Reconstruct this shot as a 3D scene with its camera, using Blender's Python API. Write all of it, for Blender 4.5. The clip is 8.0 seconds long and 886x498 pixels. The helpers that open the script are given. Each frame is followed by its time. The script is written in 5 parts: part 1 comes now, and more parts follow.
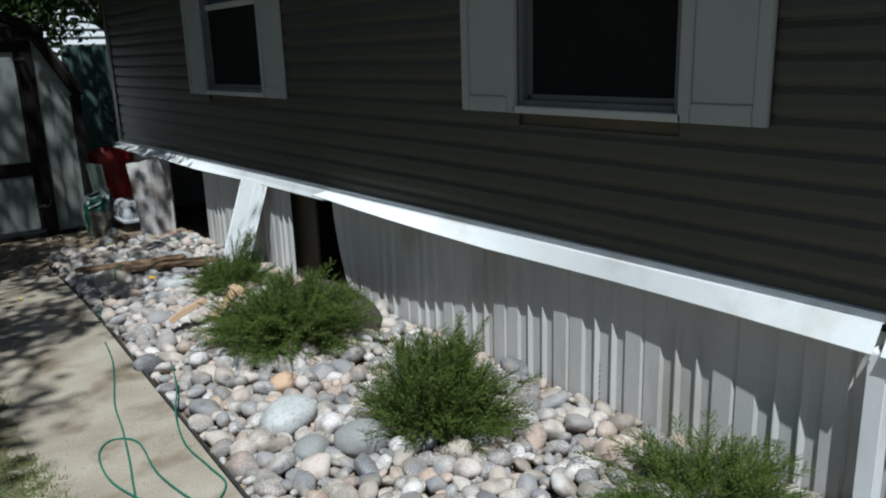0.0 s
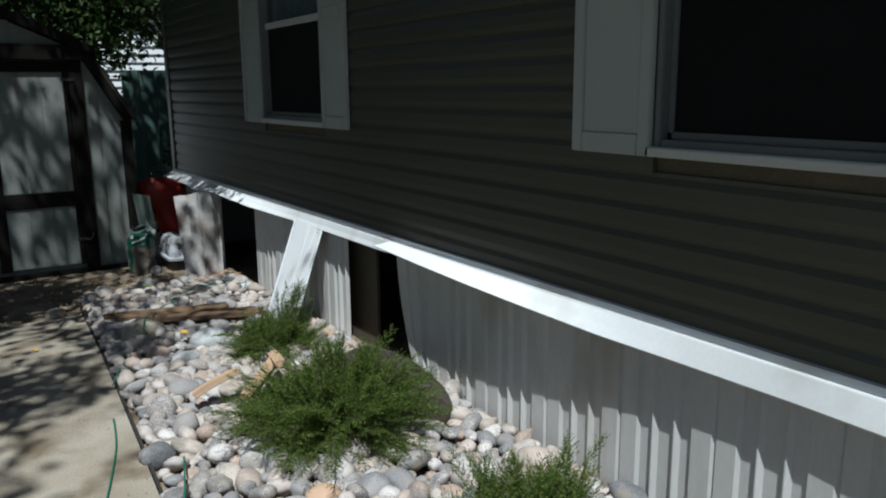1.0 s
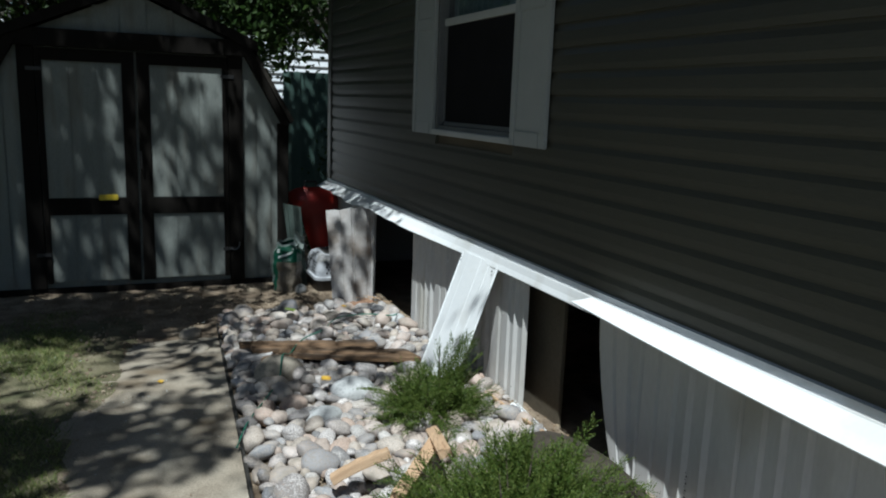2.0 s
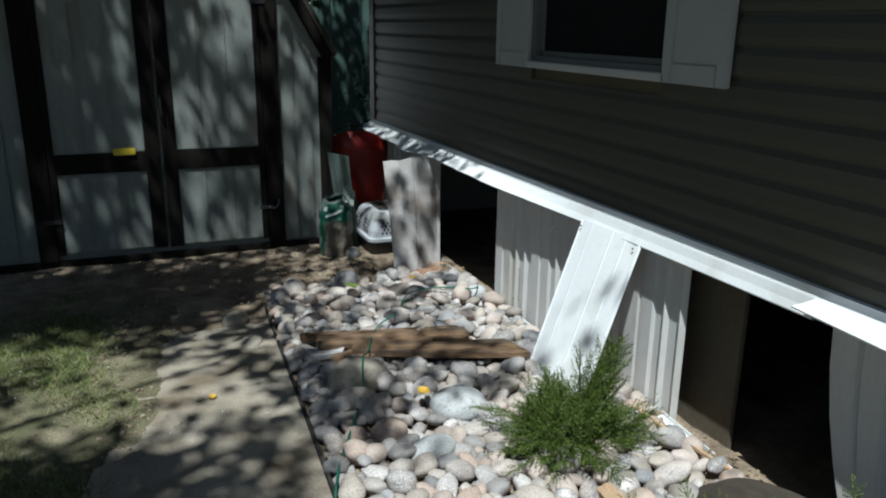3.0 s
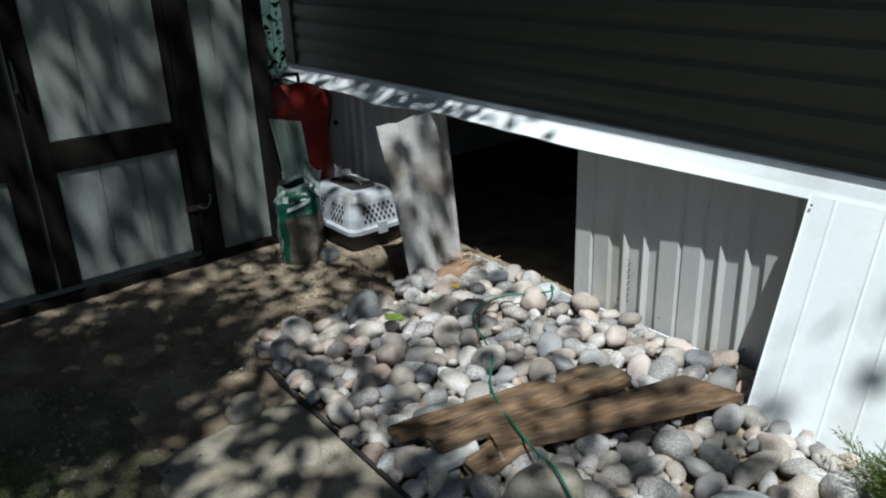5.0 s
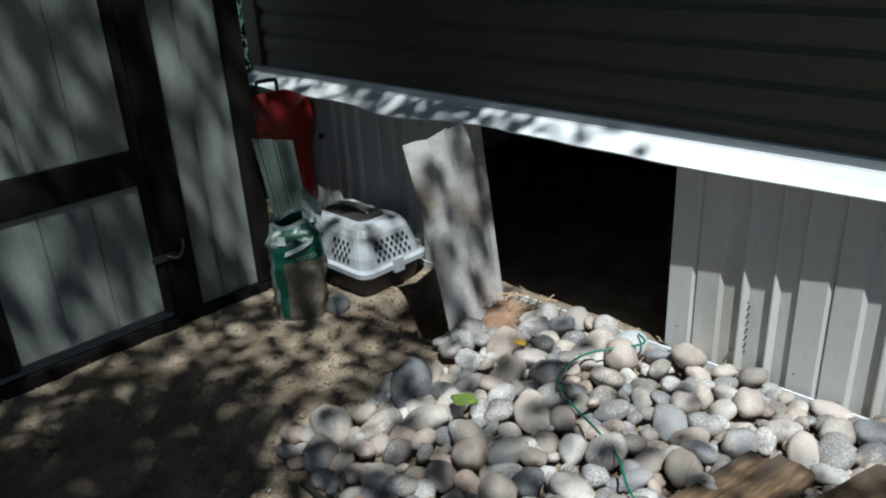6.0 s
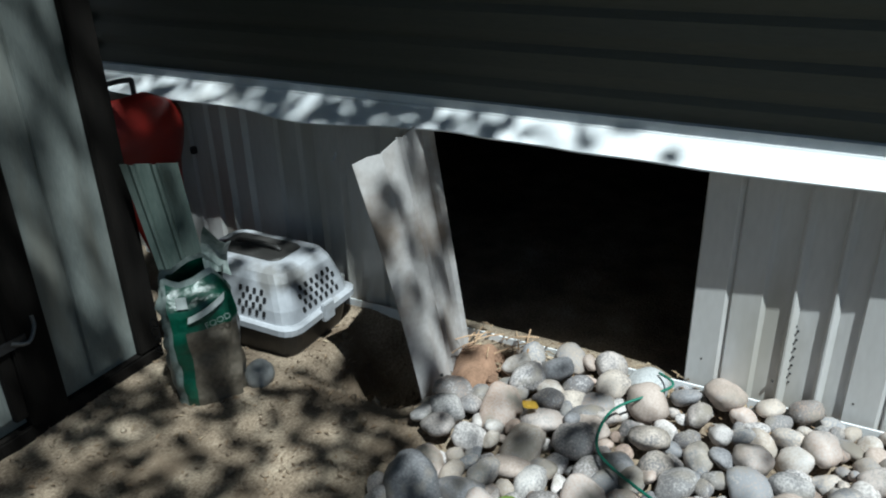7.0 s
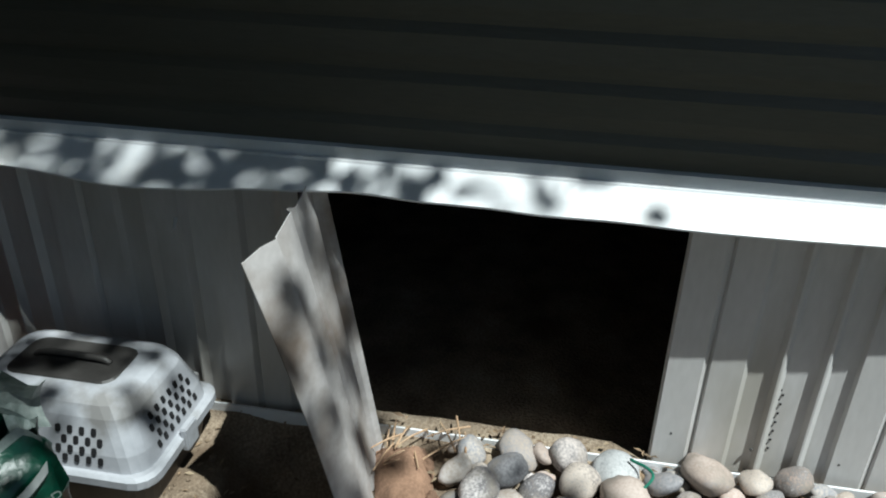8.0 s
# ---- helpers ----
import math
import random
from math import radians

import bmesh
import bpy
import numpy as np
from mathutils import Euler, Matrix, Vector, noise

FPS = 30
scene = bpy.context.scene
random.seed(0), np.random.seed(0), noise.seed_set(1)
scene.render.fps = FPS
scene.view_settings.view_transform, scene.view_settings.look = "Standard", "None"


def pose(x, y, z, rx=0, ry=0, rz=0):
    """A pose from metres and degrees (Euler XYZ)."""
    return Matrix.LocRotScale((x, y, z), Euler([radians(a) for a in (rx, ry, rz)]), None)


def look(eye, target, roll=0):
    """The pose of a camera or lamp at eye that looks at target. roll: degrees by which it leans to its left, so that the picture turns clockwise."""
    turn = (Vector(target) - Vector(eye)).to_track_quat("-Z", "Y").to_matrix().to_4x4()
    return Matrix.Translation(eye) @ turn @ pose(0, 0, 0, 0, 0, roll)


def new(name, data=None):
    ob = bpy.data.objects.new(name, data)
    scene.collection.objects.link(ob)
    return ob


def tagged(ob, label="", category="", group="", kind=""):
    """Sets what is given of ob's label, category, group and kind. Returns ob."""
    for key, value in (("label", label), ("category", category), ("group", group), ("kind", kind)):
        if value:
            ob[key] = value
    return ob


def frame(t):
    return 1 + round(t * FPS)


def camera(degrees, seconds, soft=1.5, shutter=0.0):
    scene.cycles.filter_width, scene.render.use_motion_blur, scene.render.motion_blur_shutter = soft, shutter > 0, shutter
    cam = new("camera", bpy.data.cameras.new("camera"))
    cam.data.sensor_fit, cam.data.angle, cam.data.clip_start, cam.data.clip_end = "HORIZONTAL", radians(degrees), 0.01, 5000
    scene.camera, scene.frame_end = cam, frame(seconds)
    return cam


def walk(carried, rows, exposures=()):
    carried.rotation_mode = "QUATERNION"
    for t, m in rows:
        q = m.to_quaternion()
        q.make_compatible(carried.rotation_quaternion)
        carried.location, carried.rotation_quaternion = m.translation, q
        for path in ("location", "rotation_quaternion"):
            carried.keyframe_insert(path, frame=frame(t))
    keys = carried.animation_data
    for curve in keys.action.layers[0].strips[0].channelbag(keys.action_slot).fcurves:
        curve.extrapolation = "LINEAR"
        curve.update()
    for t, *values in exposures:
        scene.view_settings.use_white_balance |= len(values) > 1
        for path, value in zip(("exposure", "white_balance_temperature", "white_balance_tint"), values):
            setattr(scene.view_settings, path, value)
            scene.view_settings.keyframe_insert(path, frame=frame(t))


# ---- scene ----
cam = camera(60.0, 8.0, soft=2.0)
PATH = [
    (0, (0.046, -0.215, 1.586), (1.232, 1.315, 1.085), -1.9),
    (0.2, (0.131, -0.059, 1.569), (1.195, 1.572, 1.111), -0.5),
    (0.5, (0.336, 0.22, 1.532), (1.385, 1.87, 1.107), 2.0),
    (0.7, (0.412, 0.387, 1.538), (1.497, 2.016, 1.129), 1.2),
    (1, (0.508, 0.601, 1.526), (1.577, 2.241, 1.118), -0.5),
    (1.2, (0.616, 0.792, 1.532), (1.599, 2.503, 1.207), -1.1),
    (1.5, (0.661, 1.069, 1.522), (1.45, 2.869, 1.154), -0.1),
    (1.7, (0.728, 1.28, 1.477), (1.468, 3.104, 1.125), 1.8),
    (2, (0.728, 1.587, 1.491), (1.486, 3.399, 1.117), 2.1),
    (2.2, (0.749, 1.8, 1.492), (1.445, 3.643, 1.148), 1.4),
    (3.3, (0.563, 2.953, 1.485), (1.317, 4.7, 0.869), 0.2),
    (3.5, (0.519, 3.141, 1.474), (1.313, 4.869, 0.855), 0.1),
    (3.8, (0.459, 3.45, 1.482), (1.3, 5.127, 0.789), -1.1),
    (4, (0.386, 3.612, 1.453), (1.264, 5.254, 0.721), 0.6),
    (4.2, (0.363, 3.789, 1.435), (1.302, 5.395, 0.702), 0.7),
    (4.5, (0.242, 4.027, 1.392), (1.33, 5.497, 0.581), -0.9),
    (4.8, (0.234, 4.301, 1.428), (1.371, 5.752, 0.651), -1.5),
    (5, (0.241, 4.489, 1.437), (1.376, 5.952, 0.682), -2.4),
    (5.2, (0.264, 4.657, 1.477), (1.401, 6.129, 0.74), -2.3),
    (6.3, (0.388, 5.677, 1.359), (1.708, 6.929, 0.528), -3.2),
    (6.5, (0.417, 5.837, 1.361), (1.74, 7.061, 0.495), -2.7),
    (6.8, (0.478, 6.087, 1.31), (1.988, 7.098, 0.474), -1.0),
    (7, (0.543, 6.256, 1.307), (2.122, 7.139, 0.456), -1.8),
    (7.3, (0.686, 6.421, 1.309), (2.329, 7.178, 0.455), -1.4),
    (7.5, (0.79, 6.538, 1.33), (2.434, 7.286, 0.47), -3.4),
    (7.8, (0.917, 6.74, 1.353), (2.631, 7.286, 0.479), -1.1),
    (8, (0.992, 6.86, 1.335), (2.736, 7.155, 0.401), 1.3),
]
EXPOSURES = [(0.0, 0.1, 5750, 2.5), (1.0, 0.06, 5800, 2.5), (2.0, 0.2, 5800, 1.5), (4.0, 0.32, 5800, 0.5), (6.5, 0.3, 5750, -0.5), (7.0, 0.4, 5650, -1.5), (8.0, 0.39, 5900, 0.5)]
walk(cam, [(t, look(eye, target, roll)) for t, eye, target, roll in PATH], EXPOSURES)

# ---- light ----
SUN = Vector((-0.215, -0.37, 0.89)).normalized()
world = bpy.data.worlds.new("sky")
scene.world = world
world.use_nodes = True
wn = world.node_tree.nodes
sky = wn.new("ShaderNodeTexSky")
sky.sky_type, sky.sun_disc = "NISHITA", False
sky.sun_elevation, sky.sun_rotation = math.asin(SUN.z), math.atan2(SUN.x, SUN.y)
world.node_tree.links.new(sky.outputs[0], wn["Background"].inputs[0])
wn["Background"].inputs[1].default_value = 0.035
sun = new("sun", bpy.data.lights.new("sun", "SUN"))
sun.data.energy, sun.data.angle, sun.data.color = 5.0, radians(0.53), (1.0, 0.97, 0.92)
sun.matrix_world = look(SUN * 30, (0, 0, 0))


# ---- materials ----
def material(name, tones, rough=0.7, scale=8.0, fine=90.0, bump=0.15, metal=0.0, spec=0.5, per="", stain=None, stain_scale=2.0, stretch=(1, 1, 1), depth=0.01):
    """A surface whose colour runs through tones by two scales of noise; per: 'object' or 'island' shifts it piece by piece."""
    m = bpy.data.materials.new(name)
    m.use_nodes = True
    t = m.node_tree
    n, link = t.nodes, t.links.new
    b = n["Principled BSDF"]
    b.inputs["Roughness"].default_value, b.inputs["Metallic"].default_value = rough, metal
    b.inputs["Specular IOR Level"].default_value = spec
    co = n.new("ShaderNodeTexCoord")
    mp = n.new("ShaderNodeMapping")
    mp.inputs["Scale"].default_value = stretch
    link(co.outputs["Object"], mp.inputs["Vector"])
    a, f = n.new("ShaderNodeTexNoise"), n.new("ShaderNodeTexNoise")
    a.inputs["Scale"].default_value, f.inputs["Scale"].default_value = scale, fine
    a.inputs["Detail"].default_value, f.inputs["Detail"].default_value = 4, 3
    mix = n.new("ShaderNodeMath")
    mix.operation = "MULTIPLY_ADD"
    link(f.outputs[0], mix.inputs[0])
    mix.inputs[1].default_value = 0.45
    half = n.new("ShaderNodeMath")
    half.operation = "MULTIPLY"
    link(a.outputs[0], half.inputs[0])
    half.inputs[1].default_value = 0.55
    link(half.outputs[0], mix.inputs[2])
    value = mix.outputs[0]
    vec = mp.outputs[0]
    if per:
        src = n.new("ShaderNodeObjectInfo").outputs["Random"] if per == "object" else n.new("ShaderNodeNewGeometry").outputs["Random Per Island"]
        shift = n.new("ShaderNodeVectorMath")
        shift.operation = "ADD"
        link(mp.outputs[0], shift.inputs[0])
        big = n.new("ShaderNodeMath")
        big.operation = "MULTIPLY"
        big.inputs[1].default_value = 57.0
        link(src, big.inputs[0])
        link(big.outputs[0], shift.inputs[1])
        vec = shift.outputs[0]
        own = n.new("ShaderNodeMath")
        own.operation = "MULTIPLY_ADD"
        link(src, own.inputs[0])
        own.inputs[1].default_value = 0.95
        low = n.new("ShaderNodeMath")
        low.operation = "MULTIPLY_ADD"
        link(mix.outputs[0], low.inputs[0])
        low.inputs[1].default_value, low.inputs[2].default_value = 0.35, -0.15
        link(low.outputs[0], own.inputs[2])
        value = own.outputs[0]
    link(vec, a.inputs["Vector"]), link(vec, f.inputs["Vector"])
    ramp = n.new("ShaderNodeValToRGB")
    lo, hi = (0.0, 1.0) if per else (0.33, 0.67)
    e = ramp.color_ramp.elements
    while len(e) < len(tones):
        e.new(0.5)
    for k, c in enumerate(tones):
        e[k].position, e[k].color = lo + (hi - lo) * k / max(1, len(tones) - 1), (*c, 1)
    link(value, ramp.inputs[0])
    colour = ramp.outputs[0]
    if stain:
        s = n.new("ShaderNodeTexNoise")
        s.inputs["Scale"].default_value, s.inputs["Detail"].default_value = stain_scale, 6
        link(vec, s.inputs["Vector"])
        sr = n.new("ShaderNodeValToRGB")
        sr.color_ramp.elements[0].position, sr.color_ramp.elements[1].position = 0.52, 0.68
        link(s.outputs[0], sr.inputs[0])
        mc = n.new("ShaderNodeMix")
        mc.data_type = "RGBA"
        link(sr.outputs[0], mc.inputs["Factor"])
        link(colour, mc.inputs["A"])
        mc.inputs["B"].default_value = (*stain, 1)
        colour = mc.outputs["Result"]
    link(colour, b.inputs["Base Color"])
    if bump:
        bp = n.new("ShaderNodeBump")
        bp.inputs["Strength"].default_value, bp.inputs["Distance"].default_value = bump, depth
        link(mix.outputs[0], bp.inputs["Height"])
        link(bp.outputs[0], b.inputs["Normal"])
    return m


def tone(c, k):
    return tuple(v * k for v in c)


def leaf_material(name, tones, per="island"):
    m = material(name, tones, 0.55, 6, 60, 0.0, per=per, spec=0.3)
    n, link = m.node_tree.nodes, m.node_tree.links.new
    b, out = n["Principled BSDF"], n["Material Output"]
    tr = n.new("ShaderNodeBsdfTranslucent")
    src = b.inputs["Base Color"].links[0].from_socket
    link(src, tr.inputs[0])
    mx = n.new("ShaderNodeMixShader")
    mx.inputs[0].default_value = 0.38
    link(b.outputs[0], mx.inputs[1]), link(tr.outputs[0], mx.inputs[2])
    link(mx.outputs[0], out.inputs[0])
    return m


STONE_TONES = [(0.113, 0.113, 0.119), (0.256, 0.25, 0.26), (0.388, 0.324, 0.269), (0.512, 0.481, 0.46), (0.159, 0.153, 0.156), (0.512, 0.452, 0.419), (0.44, 0.324, 0.26), (0.178, 0.162, 0.156), (0.654, 0.609, 0.588), (0.122, 0.117, 0.124), (0.512, 0.442, 0.38), (0.235, 0.241, 0.26), (0.368, 0.295, 0.25), (0.489, 0.414, 0.369)]
M = {
    "siding": material("siding_vinyl", [(0.046, 0.044, 0.033), (0.066, 0.063, 0.048)], 0.42, 3, 140, 0.12, spec=0.75, stretch=(1, 0.15, 1)),
    "white": material("white_painted_metal", [(0.74, 0.76, 0.78), (0.82, 0.83, 0.84)], 0.38, 3, 60, 0.03, stain=(0.68, 0.68, 0.67), stain_scale=5),
    "skirt": material("skirting_metal", [(0.515, 0.505, 0.495), (0.595, 0.585, 0.575)], 0.42, 2.5, 70, 0.04, stain=(0.42, 0.40, 0.36), stain_scale=4, stretch=(1, 1, 0.3)),
    "aged": material("weathered_sheet_metal", [(0.38, 0.36, 0.35), (0.50, 0.48, 0.47)], 0.5, 5, 60, 0.05, stain=(0.2, 0.16, 0.13), stain_scale=4),
    "shutter": material("shutter_vinyl", [(0.34, 0.36, 0.36), (0.40, 0.42, 0.42)], 0.5, 4, 120, 0.04),
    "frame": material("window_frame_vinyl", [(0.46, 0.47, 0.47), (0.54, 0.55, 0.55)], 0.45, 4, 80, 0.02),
    # darker copy of the frame vinyl, with the shade put into its colour
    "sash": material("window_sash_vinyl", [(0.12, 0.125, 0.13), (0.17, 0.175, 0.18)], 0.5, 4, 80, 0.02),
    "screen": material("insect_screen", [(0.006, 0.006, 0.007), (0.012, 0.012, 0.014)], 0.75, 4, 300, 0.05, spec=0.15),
    "blind": material("blue_curtain", [(0.16, 0.26, 0.33), (0.30, 0.42, 0.48)], 0.8, 5, 40, 0.1, stretch=(1, 4, 1)),
    "concrete": material("concrete", [(0.185, 0.152, 0.115), (0.295, 0.255, 0.2), (0.385, 0.345, 0.285)], 0.85, 3, 130, 0.35, stain=(0.15, 0.115, 0.075), stain_scale=3.4),
    "soil": material("dry_soil", [(0.10, 0.072, 0.048), (0.24, 0.185, 0.13), (0.40, 0.33, 0.245)], 0.95, 7, 120, 0.7, stain=(0.12, 0.085, 0.055), stain_scale=3, depth=0.02),
    "lawn": material("lawn_soil", [(0.055, 0.05, 0.025), (0.12, 0.11, 0.06), (0.26, 0.22, 0.15)], 0.95, 5, 110, 0.6, stain=(0.05, 0.06, 0.022), stain_scale=2.2, depth=0.02),
    "stone": material("river_stone", STONE_TONES, 0.7, 10, 150, 0.2, per="object", depth=0.005, stain=(0.24, 0.21, 0.175), stain_scale=9),
    "stones": material("river_stones", STONE_TONES, 0.7, 10, 150, 0.2, per="island", depth=0.005, stain=(0.24, 0.21, 0.175), stain_scale=9),
    "stone_white": material("pale_river_stone", [(0.36, 0.37, 0.375), (0.52, 0.52, 0.515)], 0.65, 12, 260, 0.2, depth=0.003, stain=(0.30, 0.305, 0.31), stain_scale=7),
    "stone_tan": material("tan_river_stone", [(0.24, 0.21, 0.17), (0.36, 0.32, 0.26)], 0.7, 14, 220, 0.2, depth=0.004, stain=(0.2, 0.17, 0.14), stain_scale=9),
    "stone_grey": material("grey_river_stone", [(0.19, 0.19, 0.19), (0.30, 0.30, 0.29)], 0.7, 14, 220, 0.2, depth=0.004),
    "stone_orange": material("orange_river_stone", [(0.46, 0.29, 0.18), (0.54, 0.38, 0.27)], 0.7, 14, 220, 0.2, depth=0.004),
    "boulder": material("brown_boulder", [(0.032, 0.025, 0.018), (0.07, 0.056, 0.042)], 0.85, 6, 80, 0.5),
    "plank": material("weathered_wood", [(0.05, 0.033, 0.021), (0.14, 0.085, 0.047), (0.30, 0.185, 0.10)], 0.85, 5, 32, 0.6, stretch=(0.6, 4, 4), depth=0.006, stain=(0.07, 0.05, 0.036), stain_scale=3),
    "fresh": material("split_wood", [(0.38, 0.24, 0.14), (0.52, 0.37, 0.24)], 0.85, 10, 70, 0.4, stretch=(0.3, 5, 5)),
    "trim": material("dark_stained_trim", [(0.005, 0.0042, 0.0035), (0.011, 0.009, 0.0075)], 0.85, 6, 60, 0.3, spec=0.15, stretch=(4, 4, 0.4)),
    "shed_panel": material("grey_painted_hardboard", [(0.145, 0.16, 0.151), (0.225, 0.242, 0.225)], 0.75, 3, 70, 0.15, stretch=(3, 3, 0.5), stain=(0.15, 0.15, 0.13), stain_scale=3),
    "shingle": material("brown_shingle", [(0.018, 0.015, 0.012), (0.042, 0.035, 0.028)], 0.95, 12, 150, 0.5),
    "red": material("red_plastic", [(0.22, 0.013, 0.008), (0.31, 0.02, 0.012)], 0.45, 6, 60, 0.05, stain=(0.28, 0.02, 0.015), stain_scale=6),
    "black": material("black_plastic", [(0.012, 0.012, 0.013), (0.022, 0.022, 0.024)], 0.5, 10, 90, 0.05),
    "carrier_grey": material("pale_grey_plastic", [(0.35, 0.36, 0.385), (0.43, 0.44, 0.465)], 0.45, 8, 60, 0.03, stain=(0.22, 0.215, 0.21), stain_scale=8),
    "carrier_base": material("dark_plastic", [(0.03, 0.028, 0.026), (0.05, 0.047, 0.044)], 0.5, 8, 60, 0.05),
    "bag_green": material("green_plastic_film", [(0.002, 0.036, 0.02), (0.008, 0.085, 0.05)], 0.32, 12, 50, 0.25, depth=0.02),
    "bag_tan": material("brown_printed_film", [(0.055, 0.047, 0.035), (0.17, 0.145, 0.115)], 0.38, 14, 60, 0.25, depth=0.02),
    "bag_pale": material("pale_plastic_film", [(0.13, 0.17, 0.155), (0.33, 0.37, 0.35)], 0.35, 14, 60, 0.25, depth=0.02),
    "print_white": material("white_print", [(0.42, 0.46, 0.44), (0.55, 0.58, 0.56)], 0.45, 20, 60, 0.05),
    "cord": material("green_cord", [(0.010, 0.11, 0.07), (0.018, 0.16, 0.105)], 0.45, 20, 90, 0.05),
    "edging": material("black_edging", [(0.015, 0.014, 0.013), (0.04, 0.036, 0.03)], 0.7, 12, 90, 0.2),
    "bark": material("bark", [(0.05, 0.04, 0.03), (0.14, 0.11, 0.085)], 0.95, 10, 60, 0.8, stretch=(3, 3, 0.5), depth=0.03),
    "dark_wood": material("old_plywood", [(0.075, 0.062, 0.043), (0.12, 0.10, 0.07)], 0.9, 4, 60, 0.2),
    "fence": material("green_fence_metal", [(0.065, 0.115, 0.10), (0.105, 0.165, 0.145)], 0.5, 4, 60, 0.1, stretch=(3, 3, 0.4)),
    "offcut": material("dull_sheet_metal", [(0.08, 0.11, 0.098), (0.15, 0.185, 0.17)], 0.38, 5, 60, 0.05, metal=0.4, stretch=(2, 2, 0.4)),
    "far_white": material("white_lap_siding", [(0.62, 0.65, 0.70), (0.74, 0.77, 0.80)], 0.6, 3, 60, 0.05),
    "metal": material("galvanised_metal", [(0.10, 0.105, 0.105), (0.20, 0.205, 0.21)], 0.55, 12, 90, 0.1, metal=0.7),
    "yellow": material("yellow_plastic", [(0.55, 0.42, 0.02), (0.66, 0.5, 0.04)], 0.5, 20, 90, 0.05),
    "juniper": leaf_material("juniper_needles", [(0.04, 0.08, 0.013), (0.085, 0.135, 0.024), (0.155, 0.195, 0.045), (0.06, 0.105, 0.019)]),
    "leaf": leaf_material("tree_leaf", [(0.02, 0.045, 0.01), (0.035, 0.07, 0.015), (0.06, 0.10, 0.025)]),
    "grass": leaf_material("grass_blade", [(0.08, 0.13, 0.03), (0.15, 0.20, 0.055), (0.33, 0.31, 0.15), (0.13, 0.18, 0.05)]),
    "dry": material("dry_leaf", [(0.14, 0.09, 0.05), (0.28, 0.20, 0.125), (0.10, 0.065, 0.04), (0.34, 0.27, 0.18)], 0.85, 20, 90, 0.2, per="island"),
    "yellow_leaf": material("yellow_leaf", [(0.52, 0.31, 0.03), (0.62, 0.40, 0.06)], 0.6, 20, 90, 0.1),
    "green_leaf": material("fresh_leaf", [(0.13, 0.19, 0.035), (0.2, 0.27, 0.06)], 0.5, 20, 90, 0.1),
    "clay": material("red_clay", [(0.17, 0.10, 0.062), (0.33, 0.20, 0.13)], 0.95, 14, 120, 0.7),
}


# ---- building helpers ----
def mesh_of(bm, name, mat, smooth=False):
    me = bpy.data.meshes.new(name)
    bm.normal_update()
    bm.to_mesh(me)
    bm.free()
    me.materials.append(mat)
    if smooth:
        me.polygons.foreach_set("use_smooth", [True] * len(me.polygons))
    return me


def part(name, bm, mat, parent=None, label="", smooth=False):
    """Links a bmesh as one mesh object, under a thing or under a part."""
    ob = new(name, mesh_of(bm, name, mat, smooth))
    if parent:
        ob.parent = parent
        # parts are modelled in world axes; parents may stand elsewhere
        ob.matrix_parent_inverse = world_of(parent).inverted()
    return tagged(ob, label)


def world_of(ob):
    m = ob.matrix_basis.copy()
    while ob.parent:
        m = ob.parent.matrix_basis @ ob.matrix_parent_inverse @ m if ob.parent.parent is None else m
        ob = ob.parent
    return m


def thing(name, at, label, category, group="", kind=""):
    ob = new(name)
    ob.empty_display_size = 0.1
    ob.location = at
    return tagged(ob, label, category, group, kind)


def block(bm, lo, hi, bevel=0.0, m=None):
    r = bmesh.ops.create_cube(bm, size=1)
    vs = r["verts"]
    size = [b - a for a, b in zip(lo, hi)]
    for v in vs:
        v.co = Vector([lo[k] + (v.co[k] + 0.5) * size[k] for k in range(3)])
    if bevel:
        es = list({e for v in vs for e in v.link_edges})
        out = bmesh.ops.bevel(bm, geom=es, offset=bevel, segments=2, affect="EDGES")
        vs = list({v for f in out["faces"] for v in f.verts} | {v for v in vs if v.is_valid})
    if m is not None:
        bmesh.ops.transform(bm, matrix=m, verts=vs)
    return bm


def boxed(lo, hi, bevel=0.003, m=None):
    return block(bmesh.new(), lo, hi, bevel, m)


def prism(points, axis, a, b):
    """A closed outline, in the two axes other than axis, drawn out along axis from a to b."""
    bm = bmesh.new()
    k = "xyz".index(axis)
    rows = []
    for v in (a, b):
        ring = []
        for p in points:
            co = list(p)
            co.insert(k, v)
            ring.append(bm.verts.new(co))
        rows.append(ring)
    n = len(points)
    for i in range(n):
        bm.faces.new((rows[0][i], rows[0][(i + 1) % n], rows[1][(i + 1) % n], rows[1][i]))
    bm.faces.new(rows[0]), bm.faces.new(rows[1])
    bmesh.ops.recalc_face_normals(bm, faces=bm.faces)
    return bm


